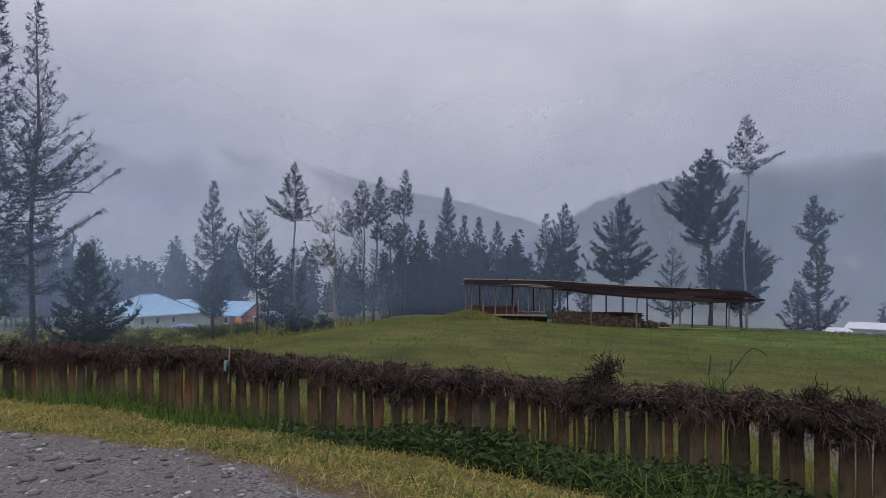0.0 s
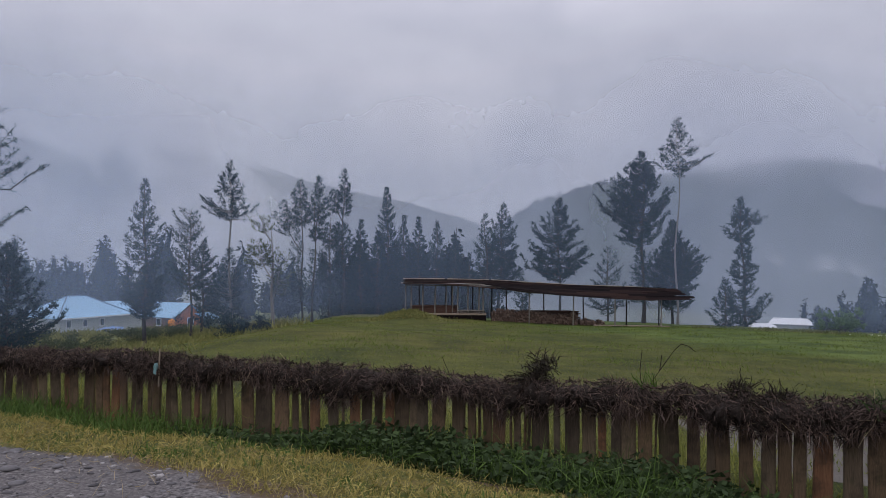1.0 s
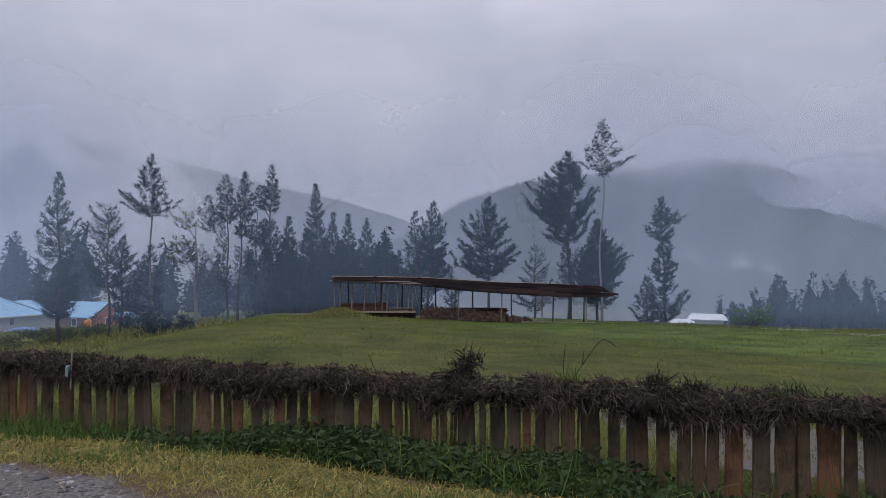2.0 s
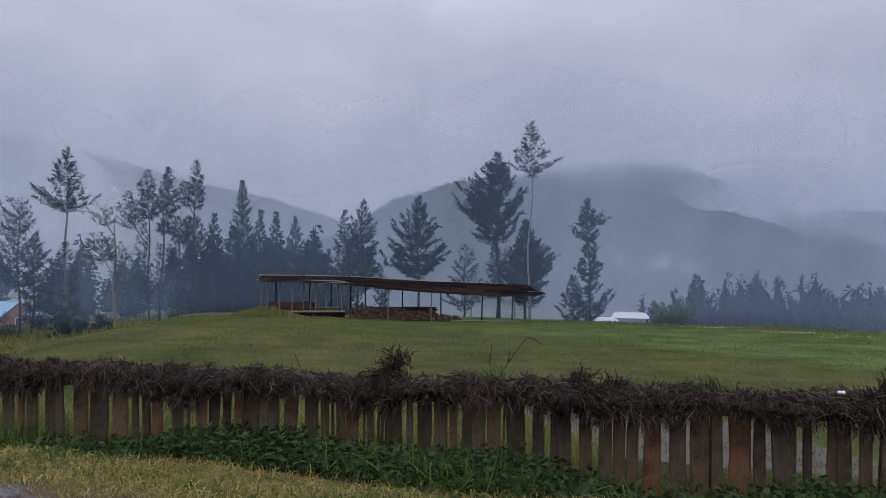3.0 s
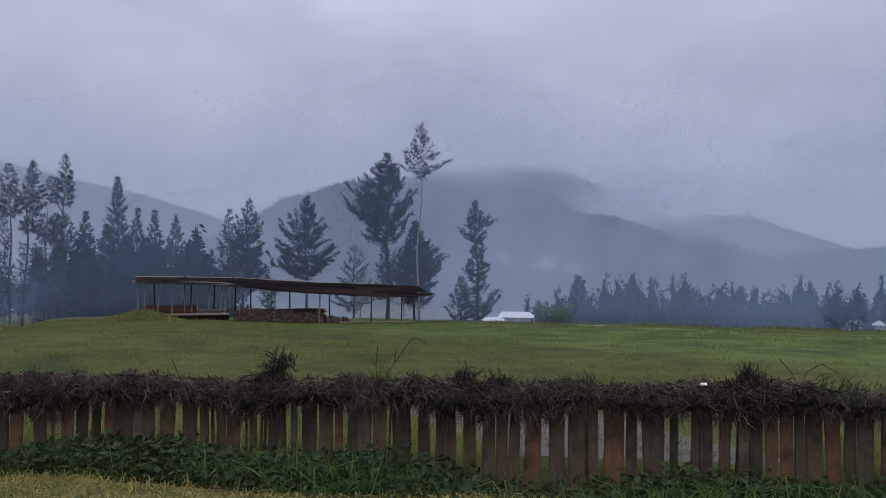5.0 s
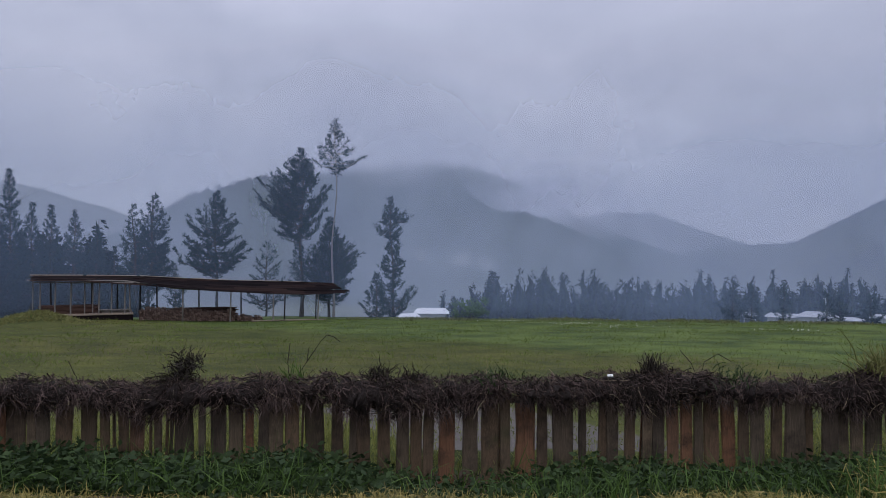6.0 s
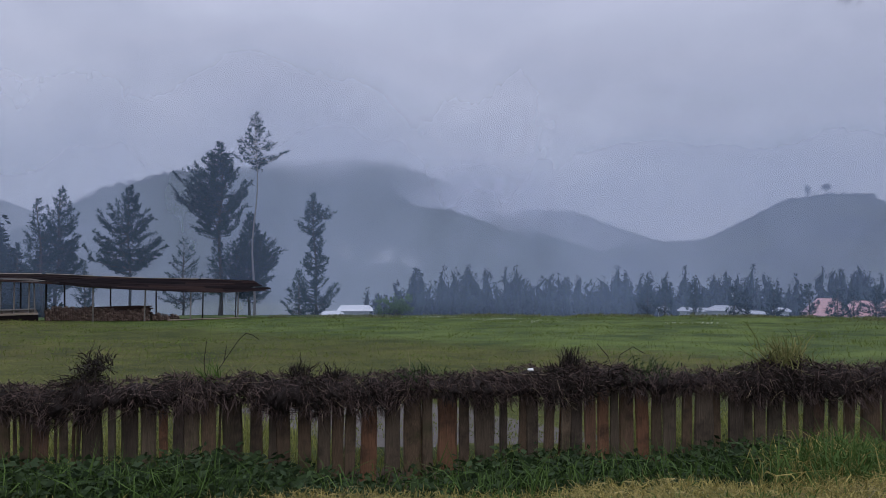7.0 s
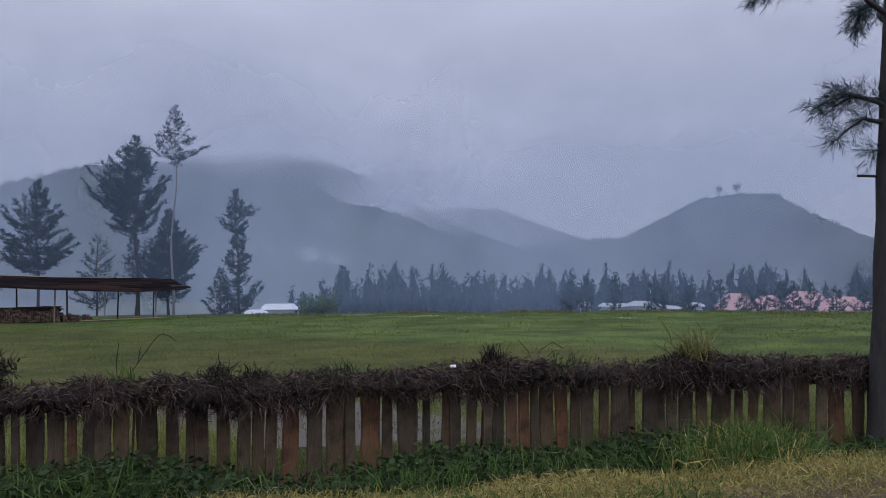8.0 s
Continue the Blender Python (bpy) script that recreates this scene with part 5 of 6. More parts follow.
def thatch():
    """Bundles of old grass and sods laid along the fence top."""
    rng = np.random.default_rng(21)
    t = thing("fence_thatch", "dark brown thatch of dead grass heaped along the fence top", "thatch", kind="stuff")
    n, k = 1000, 16
    s = np.linspace(0.02, FENCE_LEN - 0.02, n)
    top, low = thatch_top(s) - 0.02, thatch_foot(s) + 0.03
    x, y, a = on_fence(s)
    ph = np.arange(k) * 2 * np.pi / k
    hw = 0.15 + 0.04 * np.sin(s * 3.3) + 0.03 * np.interp(s, np.arange(420) * 0.075, np.roll(FINE_BUMP, 50))
    off = hw[:, None] * np.cos(ph)[None] * (1 + 0.35 * rng.uniform(-1, 1, (n, k)))
    z = ((top + low) / 2)[:, None] + ((top - low) / 2 - 0.03)[:, None] * np.sin(ph)[None] + 0.03 * rng.uniform(-1, 1, (n, k))
    v = np.stack([x[:, None] - np.sin(a)[:, None] * off, y[:, None] + np.cos(a)[:, None] * off, z], axis=-1)
    i = np.arange(n * k).reshape(n, k)
    j = np.roll(i, -1, axis=1)
    f = np.stack([i[:-1], i[1:], j[1:], j[:-1]], axis=-1).reshape(-1, 4)
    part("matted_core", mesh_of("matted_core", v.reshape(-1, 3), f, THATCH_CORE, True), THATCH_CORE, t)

    def strands(name, count, material, lmin, lmax, wmin, wmax, up, wander, drop, seed2, bunch=0.0):
        r = np.random.default_rng(seed2)
        s = r.uniform(0, FENCE_LEN, count)
        if bunch:
            knots = r.uniform(0, FENCE_LEN, 150)
            s = np.where(r.uniform(0, 1, count) < bunch, knots[r.integers(0, 150, count)] + 0.07 * r.normal(size=count), s)
        ph = r.uniform(0.30 * np.pi, 1.45 * np.pi, count)
        tp, lw = thatch_top(s), thatch_foot(s)
        x, y, a = on_fence(s)
        off = 0.18 * np.cos(ph)
        z = (tp + lw) / 2 + (tp - lw) / 2 * np.sin(ph)
        p = np.stack([x - np.sin(a) * off, y + np.cos(a) * off, z], axis=-1)
        along = np.stack([np.cos(a), np.sin(a), np.zeros(count)], axis=-1) * r.choice((-1, 1), count)[:, None]
        outw = np.stack([-np.sin(a) * np.cos(ph), np.cos(a) * np.cos(ph), np.sin(ph)], axis=-1)
        # neighbouring strands lie the same way
        lie = np.interp(s, np.arange(260) * 0.12, np.random.default_rng(5).uniform(-2.6, 0.6, 260))
        along = np.where(r.uniform(0, 1, count)[:, None] < 0.72, np.stack([np.cos(a) * np.cos(lie), np.sin(a) * np.cos(lie), np.sin(lie)], axis=-1), along)
        d = unit(along * r.uniform(0.3, 1.1, count)[:, None] + outw * r.uniform(-0.1, 0.7, count)[:, None] + r.normal(size=(count, 3)) * 0.35 + np.array([0, 0, up]))
        L = r.uniform(lmin, lmax, count)
        v, f = curls(p - d * (L * 0.35)[:, None], d, L, r.uniform(wmin, wmax, count), wander, drop, r)
        part(name, mesh_of(name, v, f, material), material, t)

    strands("dead_grass", 27000, STRAW, 0.05, 0.19, 0.003, 0.010, -0.08, 0.45, 0.30, 1, 0.35)
    strands("dark_root", 13000, STRAW_DARK, 0.05, 0.18, 0.006, 0.016, 0.02, 0.55, 0.25, 2, 0.5)
    strands("wiry_root", 4200, ROOT, 0.08, 0.24, 0.0025, 0.0055, 0.05, 0.75, 0.22, 4, 0.4)
    strands("pale_straw", 380, STRAW_PALE, 0.14, 0.40, 0.003, 0.006, 0.0, 0.3, 0.15, 3)
    # roots and stalks that hang down over the planks, in bunches
    c = 6500
    knots = rng.uniform(0, FENCE_LEN, 110)
    s = np.where(rng.uniform(0, 1, c) < 0.6, knots[rng.integers(0, 110, c)] + 0.06 * rng.normal(size=c), rng.uniform(0, FENCE_LEN, c))
    x, y, a = on_fence(s, -0.12 + 0.05 * rng.normal(size=c))
    z = thatch_foot(s) + rng.uniform(0.0, 0.16, c)
    d = unit(np.stack([rng.normal(size=c) * 0.4 + 0.3 * np.sin(a), rng.normal(size=c) * 0.4 - 0.3 * np.cos(a), np.full(c, -0.8)], axis=-1))
    v, f = curls(np.stack([x, y, z], axis=-1), d, rng.uniform(0.06, 0.24, c), rng.uniform(0.003, 0.006, c), 0.4, 0.2, rng)
    part("hanging_root", mesh_of("hanging_root", v, f, STRAW), STRAW, t)
    return t


def spray(rng, c, count, base, spread, lmin, lmax, wmin, wmax, lean=0.35, droop=0.5):
    p = np.array(base) + rng.normal(size=(count, 3)) * np.array(spread)
    d = unit(rng.normal(size=(count, 3)) * lean + np.array([0, 0, 1.0]))
    bend = rng.normal(size=(count, 3)) * 0.45 + np.array([0, 0, -droop])
    return blades(p, d, rng.uniform(lmin, lmax, count), rng.uniform(wmin, wmax, count), bend, rng)


def sod(name, label, s, rise, size, count, material, seed, lmin=0.06, lmax=0.19, lean=0.8, droop=0.7):
    """A tuft that sticks up out of the thatch."""
    rng = np.random.default_rng(seed)
    x, y, _ = on_fence(s)
    z = float(thatch_top(s))
    t = thing(name, label, "grass tuft", at=(float(x), float(y), z - 0.06))
    p = rng.normal(size=(count, 3)) * np.array([size * 1.25, size, rise * 0.30]) + np.array([0, 0, rise * 0.35])
    p[:, 0] += rise * 0.35 * np.sin(p[:, 2] * 14 + seed)
    d = unit(rng.normal(size=(count, 3)) * lean + np.array([rng.normal() * 0.3, 0, 1.0]))
    v, f = curls(p, d, rng.uniform(lmin, lmax, count), rng.uniform(0.006, 0.016, count), 0.25 + 0.5 * lean, 0.3 * droop, rng)
    tagged(part("grass", mesh_of("grass", v, f, material), material, t), kind="stuff")


def twig(s, points, seed):
    x, y, a = on_fence(s)
    t = thing("dead_twig", "thin bare twig standing up from the thatch", "twig", at=(float(x), float(y), float(thatch_top(s)) - 0.1), turn=math.degrees(float(a)))
    for j, line in enumerate(points):
        bm = bmesh.new()
        for p, q in zip(line, line[1:]):
            beam(bm, (p[0], 0.02 * j, p[1]), (q[0], 0.02 * j + 0.01, q[1]), 0.0045, 0.003, 5)
        part("stem", bm, STRAW_DARK, t)


# ---------------------------------------------------------------- ground cover
def scatter_blades(name, label, x, y, material, lmin, lmax, wmin, wmax, lean, droop, seed, category="grass", sink=0.01):
    rng = np.random.default_rng(seed)
    n = len(x)
    p = np.stack([x, y, land(x, y) - sink], axis=-1)
    d = unit(rng.normal(size=(n, 3)) * lean + np.array([0, 0, 1.0]))
    d[:, 2] = np.abs(d[:, 2])
    bend = rng.normal(size=(n, 3)) * 0.5 + np.array([0, 0, -droop])
    r = np.hypot(x, y)
    grow = np.maximum(1.0, r / 16.0)
    v, f = blades(p, d, rng.uniform(lmin, lmax, n), rng.uniform(wmin, wmax, n) * grow, bend, rng)
    t = thing(name, label, category, kind="stuff")
    part("grass", mesh_of("grass", v, f, material), material, t)
    return t


def strip_points(n, d0, d1, seed, x0=-12.0, x1=12.5, power=1.0):
    rng = np.random.default_rng(seed)
    s = rng.uniform(0, FENCE_LEN, n)
    off = d0 + (d1 - d0) * rng.uniform(0, 1, n) ** power
    x, y, _ = on_fence(s, off)
    return x, y, s, off, rng


def verge():
    x, y, s, off, rng = strip_points(88000, -3.3, -0.85, 31)
    d = beyond(x, y)
    edge = verge_edge(x)
    patch = soft_noise(x, y, 1.7) + 0.5 * soft_noise(x, y, 4.1)
    keep = (d < verge_top(x) + 0.08 + 0.08 * rng.normal(size=len(x))) & (d > edge + 0.08 * rng.normal(size=len(x)) + 0.06) & (np.hypot(x, y) > 3.0)
    dry = keep & (patch + rng.normal(size=len(x)) * 0.55 > -0.8)
    green = keep & ~dry
    scatter_blades("dry_verge_grass", "yellow mown dry grass on the road verge", x[dry], y[dry], GRASS_DRY, 0.04, 0.15, 0.004, 0.009, 2.4, 0.5, 32)
    # mown straw lying in heaps
    c = 24000
    xs, ys, _, offs, r3 = strip_points(c, -3.2, -0.9, 36)
    ok = (beyond(xs, ys) < verge_top(xs)) & (beyond(xs, ys) > verge_edge(xs) + 0.1) & (soft_noise(xs, ys, 2.6) + 0.7 * soft_noise(xs, ys, 6.3) + 0.5 * r3.normal(size=c) > 0.1)
    xs, ys = xs[ok], ys[ok]
    p = np.stack([xs, ys, land(xs, ys) + r3.uniform(0.005, 0.07, len(xs))], axis=-1)
    d = unit(r3.normal(size=p.shape) * np.array([1, 1, 0.3]))
    v, f = curls(p, d, r3.uniform(0.05, 0.16, len(xs)), r3.uniform(0.003, 0.006, len(xs)), 0.45, 0.08, r3)
    hay = thing("mown_straw", "pale mown straw lying in loose heaps on the verge", "straw", kind="stuff")
    part("straw", mesh_of("straw", v, f, STRAW_MOWN), STRAW_MOWN, hay)
    # straw that has blown on to the gravel
    xs, ys, _, offs, r2 = strip_points(5200, -4.3, -2.4, 34)
    far = (beyond(xs, ys) < verge_edge(xs) + 0.25 + 0.2 * r2.normal(size=len(xs))) & (r2.uniform(0, 1, len(xs)) < np.exp(-(-2.6 - offs).clip(0) / 0.5) * smooth(-5.5, -2.0, xs))
    scatter_blades("straw_litter", "loose straw lying on the gravel beside the verge", xs[far], ys[far], STRAW_PALE, 0.05, 0.18, 0.003, 0.006, 6.0, 0.1, 35, "straw", -0.008)
    scatter_blades("green_verge_grass", "short green grass growing through the mown verge", x[green], y[green], GRASS_LONG, 0.05, 0.14, 0.005, 0.011, 0.7, 0.4, 33)


def ditch_weeds():
    rng = np.random.default_rng(41)
    # broad-leaved weeds at the fence foot
    n = 78000
    s = rng.uniform(0, FENCE_LEN, n)
    thick = np.clip(0.72 + 0.22 * np.sin(s * 0.9 + 0.6) + 0.26 * np.sin(s * 2.3), 0.15, 1) * smooth(11.3, 13.2, s)
    keep = rng.uniform(0, 1, n) < thick
    s = s[keep]
    n = len(s)
    off = -0.10 - (0.95 + 0.6 * smooth(13.5, 18, s)) * rng.beta(1.2, 1.6, n)
    x, y, _ = on_fence(s, off)
    z = land(x, y) + rng.beta(1.3, 1.6, n) * (0.14 + 0.32 * thick[keep]) * smooth(-1.7, -0.7, off)
    d = unit(np.stack([rng.normal(size=n), rng.normal(size=n), rng.uniform(-0.3, 0.6, n)], axis=-1))
    v, f = blades(np.stack([x, y, z], axis=-1), d, rng.uniform(0.03, 0.11, n), rng.uniform(0.02, 0.07, n), None, rng)
    t = thing("ditch_weeds", "dark green broad-leaved weeds along the fence foot", "weeds", kind="stuff")
    part("foliage", mesh_of("foliage", v, f, WEED), WEED, t)
    # long grass
    n = 42000
    s = rng.uniform(0, FENCE_LEN, n)
    clump = np.clip(0.35 + 0.5 * np.sin(s * 1.7 + 2) * np.sin(s * 0.61), 0.06, 1)
    keep = rng.uniform(0, 1, n) < clump
    s = s[keep]
    off = -0.05 - (1.0 + 0.6 * smooth(13.5, 18, s)) * rng.beta(1.1, 1.5, len(s))
    x, y, _ = on_fence(s, off)
    scatter_blades("ditch_grass", "long arching green grass in the ditch", x, y, GRASS_LONG, 0.14, 0.58, 0.005, 0.013, 0.45, 0.8, 42)
    n = 15000
    s = rng.uniform(0, FENCE_LEN, n)
    off = 0.15 + 2.2 * rng.uniform(0, 1, n) ** 1.4
    x, y, _ = on_fence(s, off)
    keep = (x < 4.2) | (x > 7.4) | (off < 0.5)
    x, y = x[keep], y[keep]
    scatter_blades("grass_behind_fence", "tall yellowish grass standing behind the fence", x, y, GRASS_PALE, 0.12, 0.5, 0.006, 0.013, 0.3, 0.3, 43)


def field_grass():
    rng = np.random.default_rng(51)
    n = 84000
    az = np.radians(rng.uniform(-38, 82, n))
    r = 9 + 55 * rng.uniform(0, 1, n) ** 1.5
    x, y = r * np.sin(az), r * np.cos(az)
    ok = (beyond(x, y) > 0.6)
    x, y = x[ok], y[ok]
    left = smooth(-2, -14, x + 0.12 * y) > rng.uniform(0, 1, len(x))
    scatter_blades("field_grass", "short green meadow grass with tan patches", x[~left], y[~left], GRASS_FIELD, 0.04, 0.12, 0.006, 0.012, 0.9, 0.5, 52)
    scatter_blades("rough_grass", "rank yellowish grass on the slope below the field", x[left], y[left], GRASS_ROUGH, 0.15, 0.55, 0.012, 0.03, 0.5, 0.5, 53)
    # reeds and rank grass on the slope towards the houses
    n = 15000
    az, r = np.radians(rng.uniform(-36, -7, 330)), rng.uniform(46, 112, 330)
    who = rng.integers(0, 330, n)
    x, y = (r * np.sin(az))[who] + rng.normal(size=n) * 0.9, (r * np.cos(az))[who] + rng.normal(size=n) * 0.7
    scatter_blades("slope_reeds", "yellowish reeds and rank grass on the slope by the houses", x, y, GRASS_ROUGH, 0.3, 1.2, 0.012, 0.025, 0.5, 0.4, 57, "reeds")
    # dry straw thrown on the mound beside the shed
    n = 2600
    x, y = 1.7 + 1.5 * rng.normal(size=n), 50.2 + 0.9 * rng.normal(size=n)
    scatter_blades("mound_straw", "dry yellowish straw thrown on the mound beside the shed", x, y, GRASS_ROUGH, 0.08, 0.3, 0.01, 0.02, 1.4, 0.5, 58, "straw")
    # darker tussocks
    n = 15000
    az, r = np.radians(rng.uniform(-8, 82, 520)), rng.uniform(20, 61, 520)
    who = rng.integers(0, 520, n)
    cx, cy = (r * np.sin(az))[who], (r * np.cos(az))[who]
    x, y = cx + rng.normal(size=n) * 0.55, cy + rng.normal(size=n) * 0.35
    scatter_blades("tussocks", "scattered darker green tussocks in the meadow", x, y, TUSSOCK, 0.07, 0.24, 0.008, 0.014, 0.9, 0.5, 54)
    # white flowers in a few drifts
    n = 200
    az, r = np.radians(np.array([36.5, 41.0, 42.5, 46.0, 57.0])), np.array([54, 49, 50, 46, 44.0])
    who = rng.integers(0, 5, n)
    x = (r * np.sin(az))[who] + rng.normal(size=n) * 1.3
    y = (r * np.cos(az))[who] + rng.normal(size=n) * 0.9
    scatter_blades("white_flowers", "drifts of small white flowers in the meadow", x, y, FLOWERS, 0.025, 0.06, 0.016, 0.03, 1.5, 0.2, 55, "flowers", -0.12)
    # weeds along the far edge of the field
    n = 16000
    az = np.radians(rng.uniform(24, 82, n))
    r = 60.5 + rng.normal(size=n) * 1.6 - 4 * smooth(60, 75, np.degrees(az))
    x, y = r * np.sin(az), r * np.cos(az)
    hump = np.clip(0.45 + 0.4 * np.sin(az * 37) + 0.3 * np.sin(az * 90), 0.1, 1.2)
    keep = rng.uniform(0, 1.2, n) < hump
    scatter_blades("field_edge_weeds", "rank dull weeds along the far edge of the field", x[keep], y[keep], EDGE_WEED, 0.06, 0.30, 0.012, 0.03, 0.9, 0.5, 56, "weeds")


def bush(name, label, az, r, w, h, leaf, seed, count=2600):
    rng = np.random.default_rng(seed)
    x, y, g = at_polar(az, r)
    t = thing(name, label, "bush", at=(x, y, g))
    n = count
    k = 26
    c = rng.normal(size=(k, 3)) * np.array([w * 0.42, w * 0.35, h * 0.26]) + np.array([0, 0, h * 0.5])
    c[:, 2] = np.clip(c[:, 2], 0.1 * h, 0.95 * h)
    who = rng.integers(0, k, n)
    p = c[who] + rng.normal(size=(n, 3)) * np.array([w, w, h]) * 0.09
    p[:, 2] = np.maximum(p[:, 2], 0.02)
    d = unit(rng.normal(size=(n, 3)) + np.array([0, 0, 0.5]))
    v, f = blades(p, d, rng.uniform(0.12, 0.32, n), rng.uniform(0.05, 0.12, n), None, rng)
    part("foliage", mesh_of("foliage", v, f, leaf), leaf, t)
    root = np.zeros((k, 3))
    ts = np.linspace(0, 1, 5)[None, :, None]
    v, f = tubes(root[:, None] * (1 - ts) + c[:, None] * ts, np.full((k, 5), 0.02), 3)
    part("stalkwork", mesh_of("stalkwork", v, f, BARK), BARK, t)


for i, (az, r, w, h) in enumerate(((-11.2, 66, 3.0, 1.9), (-9.6, 67, 1.4, 1.0), (-13.5, 100, 3.4, 3.2), (-27.5, 60, 3.5, 1.8), (-25.5, 70, 4, 1.8), (-31.0, 52, 4.0, 2.6), (-18.6, 78, 4, 1.6), (-16.0, 84, 4, 1.5), (-22.6, 66, 3.4, 1.6))):
    bush("bush", "dense dark green bush on the slope below the field", az, r, w, h, LEAF if i < 3 else LEAF_OLIVE, 200 + i)
bush("pale_bush", "yellow-green rounded bush at the far edge of the field", 34.2, 63, 2.0, 1.7, GRASS_LONG, 230, 1800)


# ---------------------------------------------------------------- near tree beside the fence
def roadside_tree():
    rng = np.random.default_rng(61)
    x, y = 9.08, 2.38
    z = land_at(x, y)
    t = thing("roadside_casuarina", "rough dark trunk of a casuarina standing against the fence", "tree", at=(x, y, z))
    u = np.linspace(0, 1, 22)
    trunk = np.stack([0.16 * u + 0.03 * np.sin(u * 11), -0.22 * u, -0.2 + 10.2 * u], axis=-1)
    rad = 0.135 * (1 - 0.75 * u) + 0.008 * np.sin(u * 60)
    rad[0] *= 1.4
    v, f = tubes(trunk[None], rad[None], 12)
    part("trunk", mesh_of("trunk", v, f, BARK, True), BARK, t)
    # limbs: root height, heading in degrees, reach, rise
    limbs = ((3.90, 136, 0.80, 0.16), (3.96, 122, 0.60, 0.10), (3.78, 148, 0.62, -0.12), (3.45, 150, 0.20, 0.05), (4.98, 138, 1.5, 0.30), (5.15, 120, 1.2, 0.6), (3.9, -20, 1.4, 0.5), (4.8, 30, 1.6, 0.6), (5.4, 150, 1.8, 0.8),
             (5.6, -90, 1.6, 0.6), (6.2, 90, 1.7, 0.7), (6.8, 200, 1.5, 0.7), (7.4, 20, 1.3, 0.7), (8.2, 120, 1.1, 0.7), (9.0, 270, 0.8, 0.6))
    L, R, P, D, Ln, W = [], [], [], [], [], []
    for hz, head, reach, rise in limbs:
        a = radians(head)
        s = np.linspace(0, 1, 7)
        b = np.array([np.interp(hz, trunk[:, 2], trunk[:, 0]), np.interp(hz, trunk[:, 2], trunk[:, 1]), hz])
        line = b + np.stack([np.cos(a) * reach * s, np.sin(a) * reach * s, rise * s + 0.16 * np.sin(s * np.pi) * reach - 0.12 * s ** 3], axis=-1)
        line += rng.normal(size=line.shape) * 0.02
        L.append(line), R.append(np.linspace(0.032, 0.008, 7))
        n = int(80 * reach)
        q = rng.beta(1.9, 1.0, n) * 5.99
        k = q.astype(int)
        p = line[k] * (1 - (q - k))[:, None] + line[k + 1] * (q - k)[:, None]
        tw = unit(unit(line[k + 1] - line[k]) * 0.7 + rng.normal(size=(n, 3)) * 0.55 + np.array([0, 0, 0.18]))
        for m in range(20):
            f2 = rng.uniform(0.0, 0.20, n)[:, None]
            P.append(p + tw * f2 + np.array([0, 0, -0.25]) * f2 ** 2)
            D.append(unit(tw * 0.7 + rng.normal(size=(n, 3)) * 0.45 + np.array([0, 0, -0.15])))
            Ln.append(rng.uniform(0.06, 0.16, n)), W.append(rng.uniform(0.003, 0.007, n))
    for line, radius in zip(L, R):
        v, f = tubes(line[None], radius[None], 5)
        part("limb", mesh_of("limb", v, f, BARK, True), BARK, t)
    v, f = blades(np.concatenate(P), np.concatenate(D), np.concatenate(Ln), np.concatenate(W), None, rng)
    part("crown", mesh_of("crown", v, f, LEAF), LEAF, t)
    part("broken_stub", beam(bmesh.new(), (0.05, -0.05, 3.20), (-0.16, 0.16, 3.21), 0.016, 0.014, 6), POST_DARK, t)


roadside_tree()


def hill_tree(az, el, r, h, w, seed):
    rng = np.random.default_rng(seed)
    x, y, _ = at_polar(az, r)
    z = 2.2 + r * math.tan(radians(el))
    t = thing("hilltop_tree", "small lone tree on the hilltop skyline", "tree", at=(x, y, z - 2))
    part("trunk", beam(bmesh.new(), (0, 0, -3), (0, 0, h * 0.75 + 2), 0.45, 0.3), BARK, t)
    n = 700
    p = rng.normal(size=(n, 3)) * np.array([w * 0.35, w * 0.35, h * 0.13]) + np.array([0, 0, 2 + h * 0.8])
    v, f = blades(p, unit(rng.normal(size=(n, 3))), rng.uniform(0.6, 1.3, n), rng.uniform(0.3, 0.6, n), None, rng)
    part("crown", mesh_of("crown", v, f, LEAF_FAR), LEAF_FAR, t)


for i, (az, el, h, w) in enumerate(((64.6, 4.25, 8, 2.4), (65.8, 4.36, 8, 4.0), (68.5, 3.95, 4, 5), (67.6, 4.1, 3, 4), (63.6, 3.9, 3, 4))):
    hill_tree(az, el, 618, h, w, 300 + i)


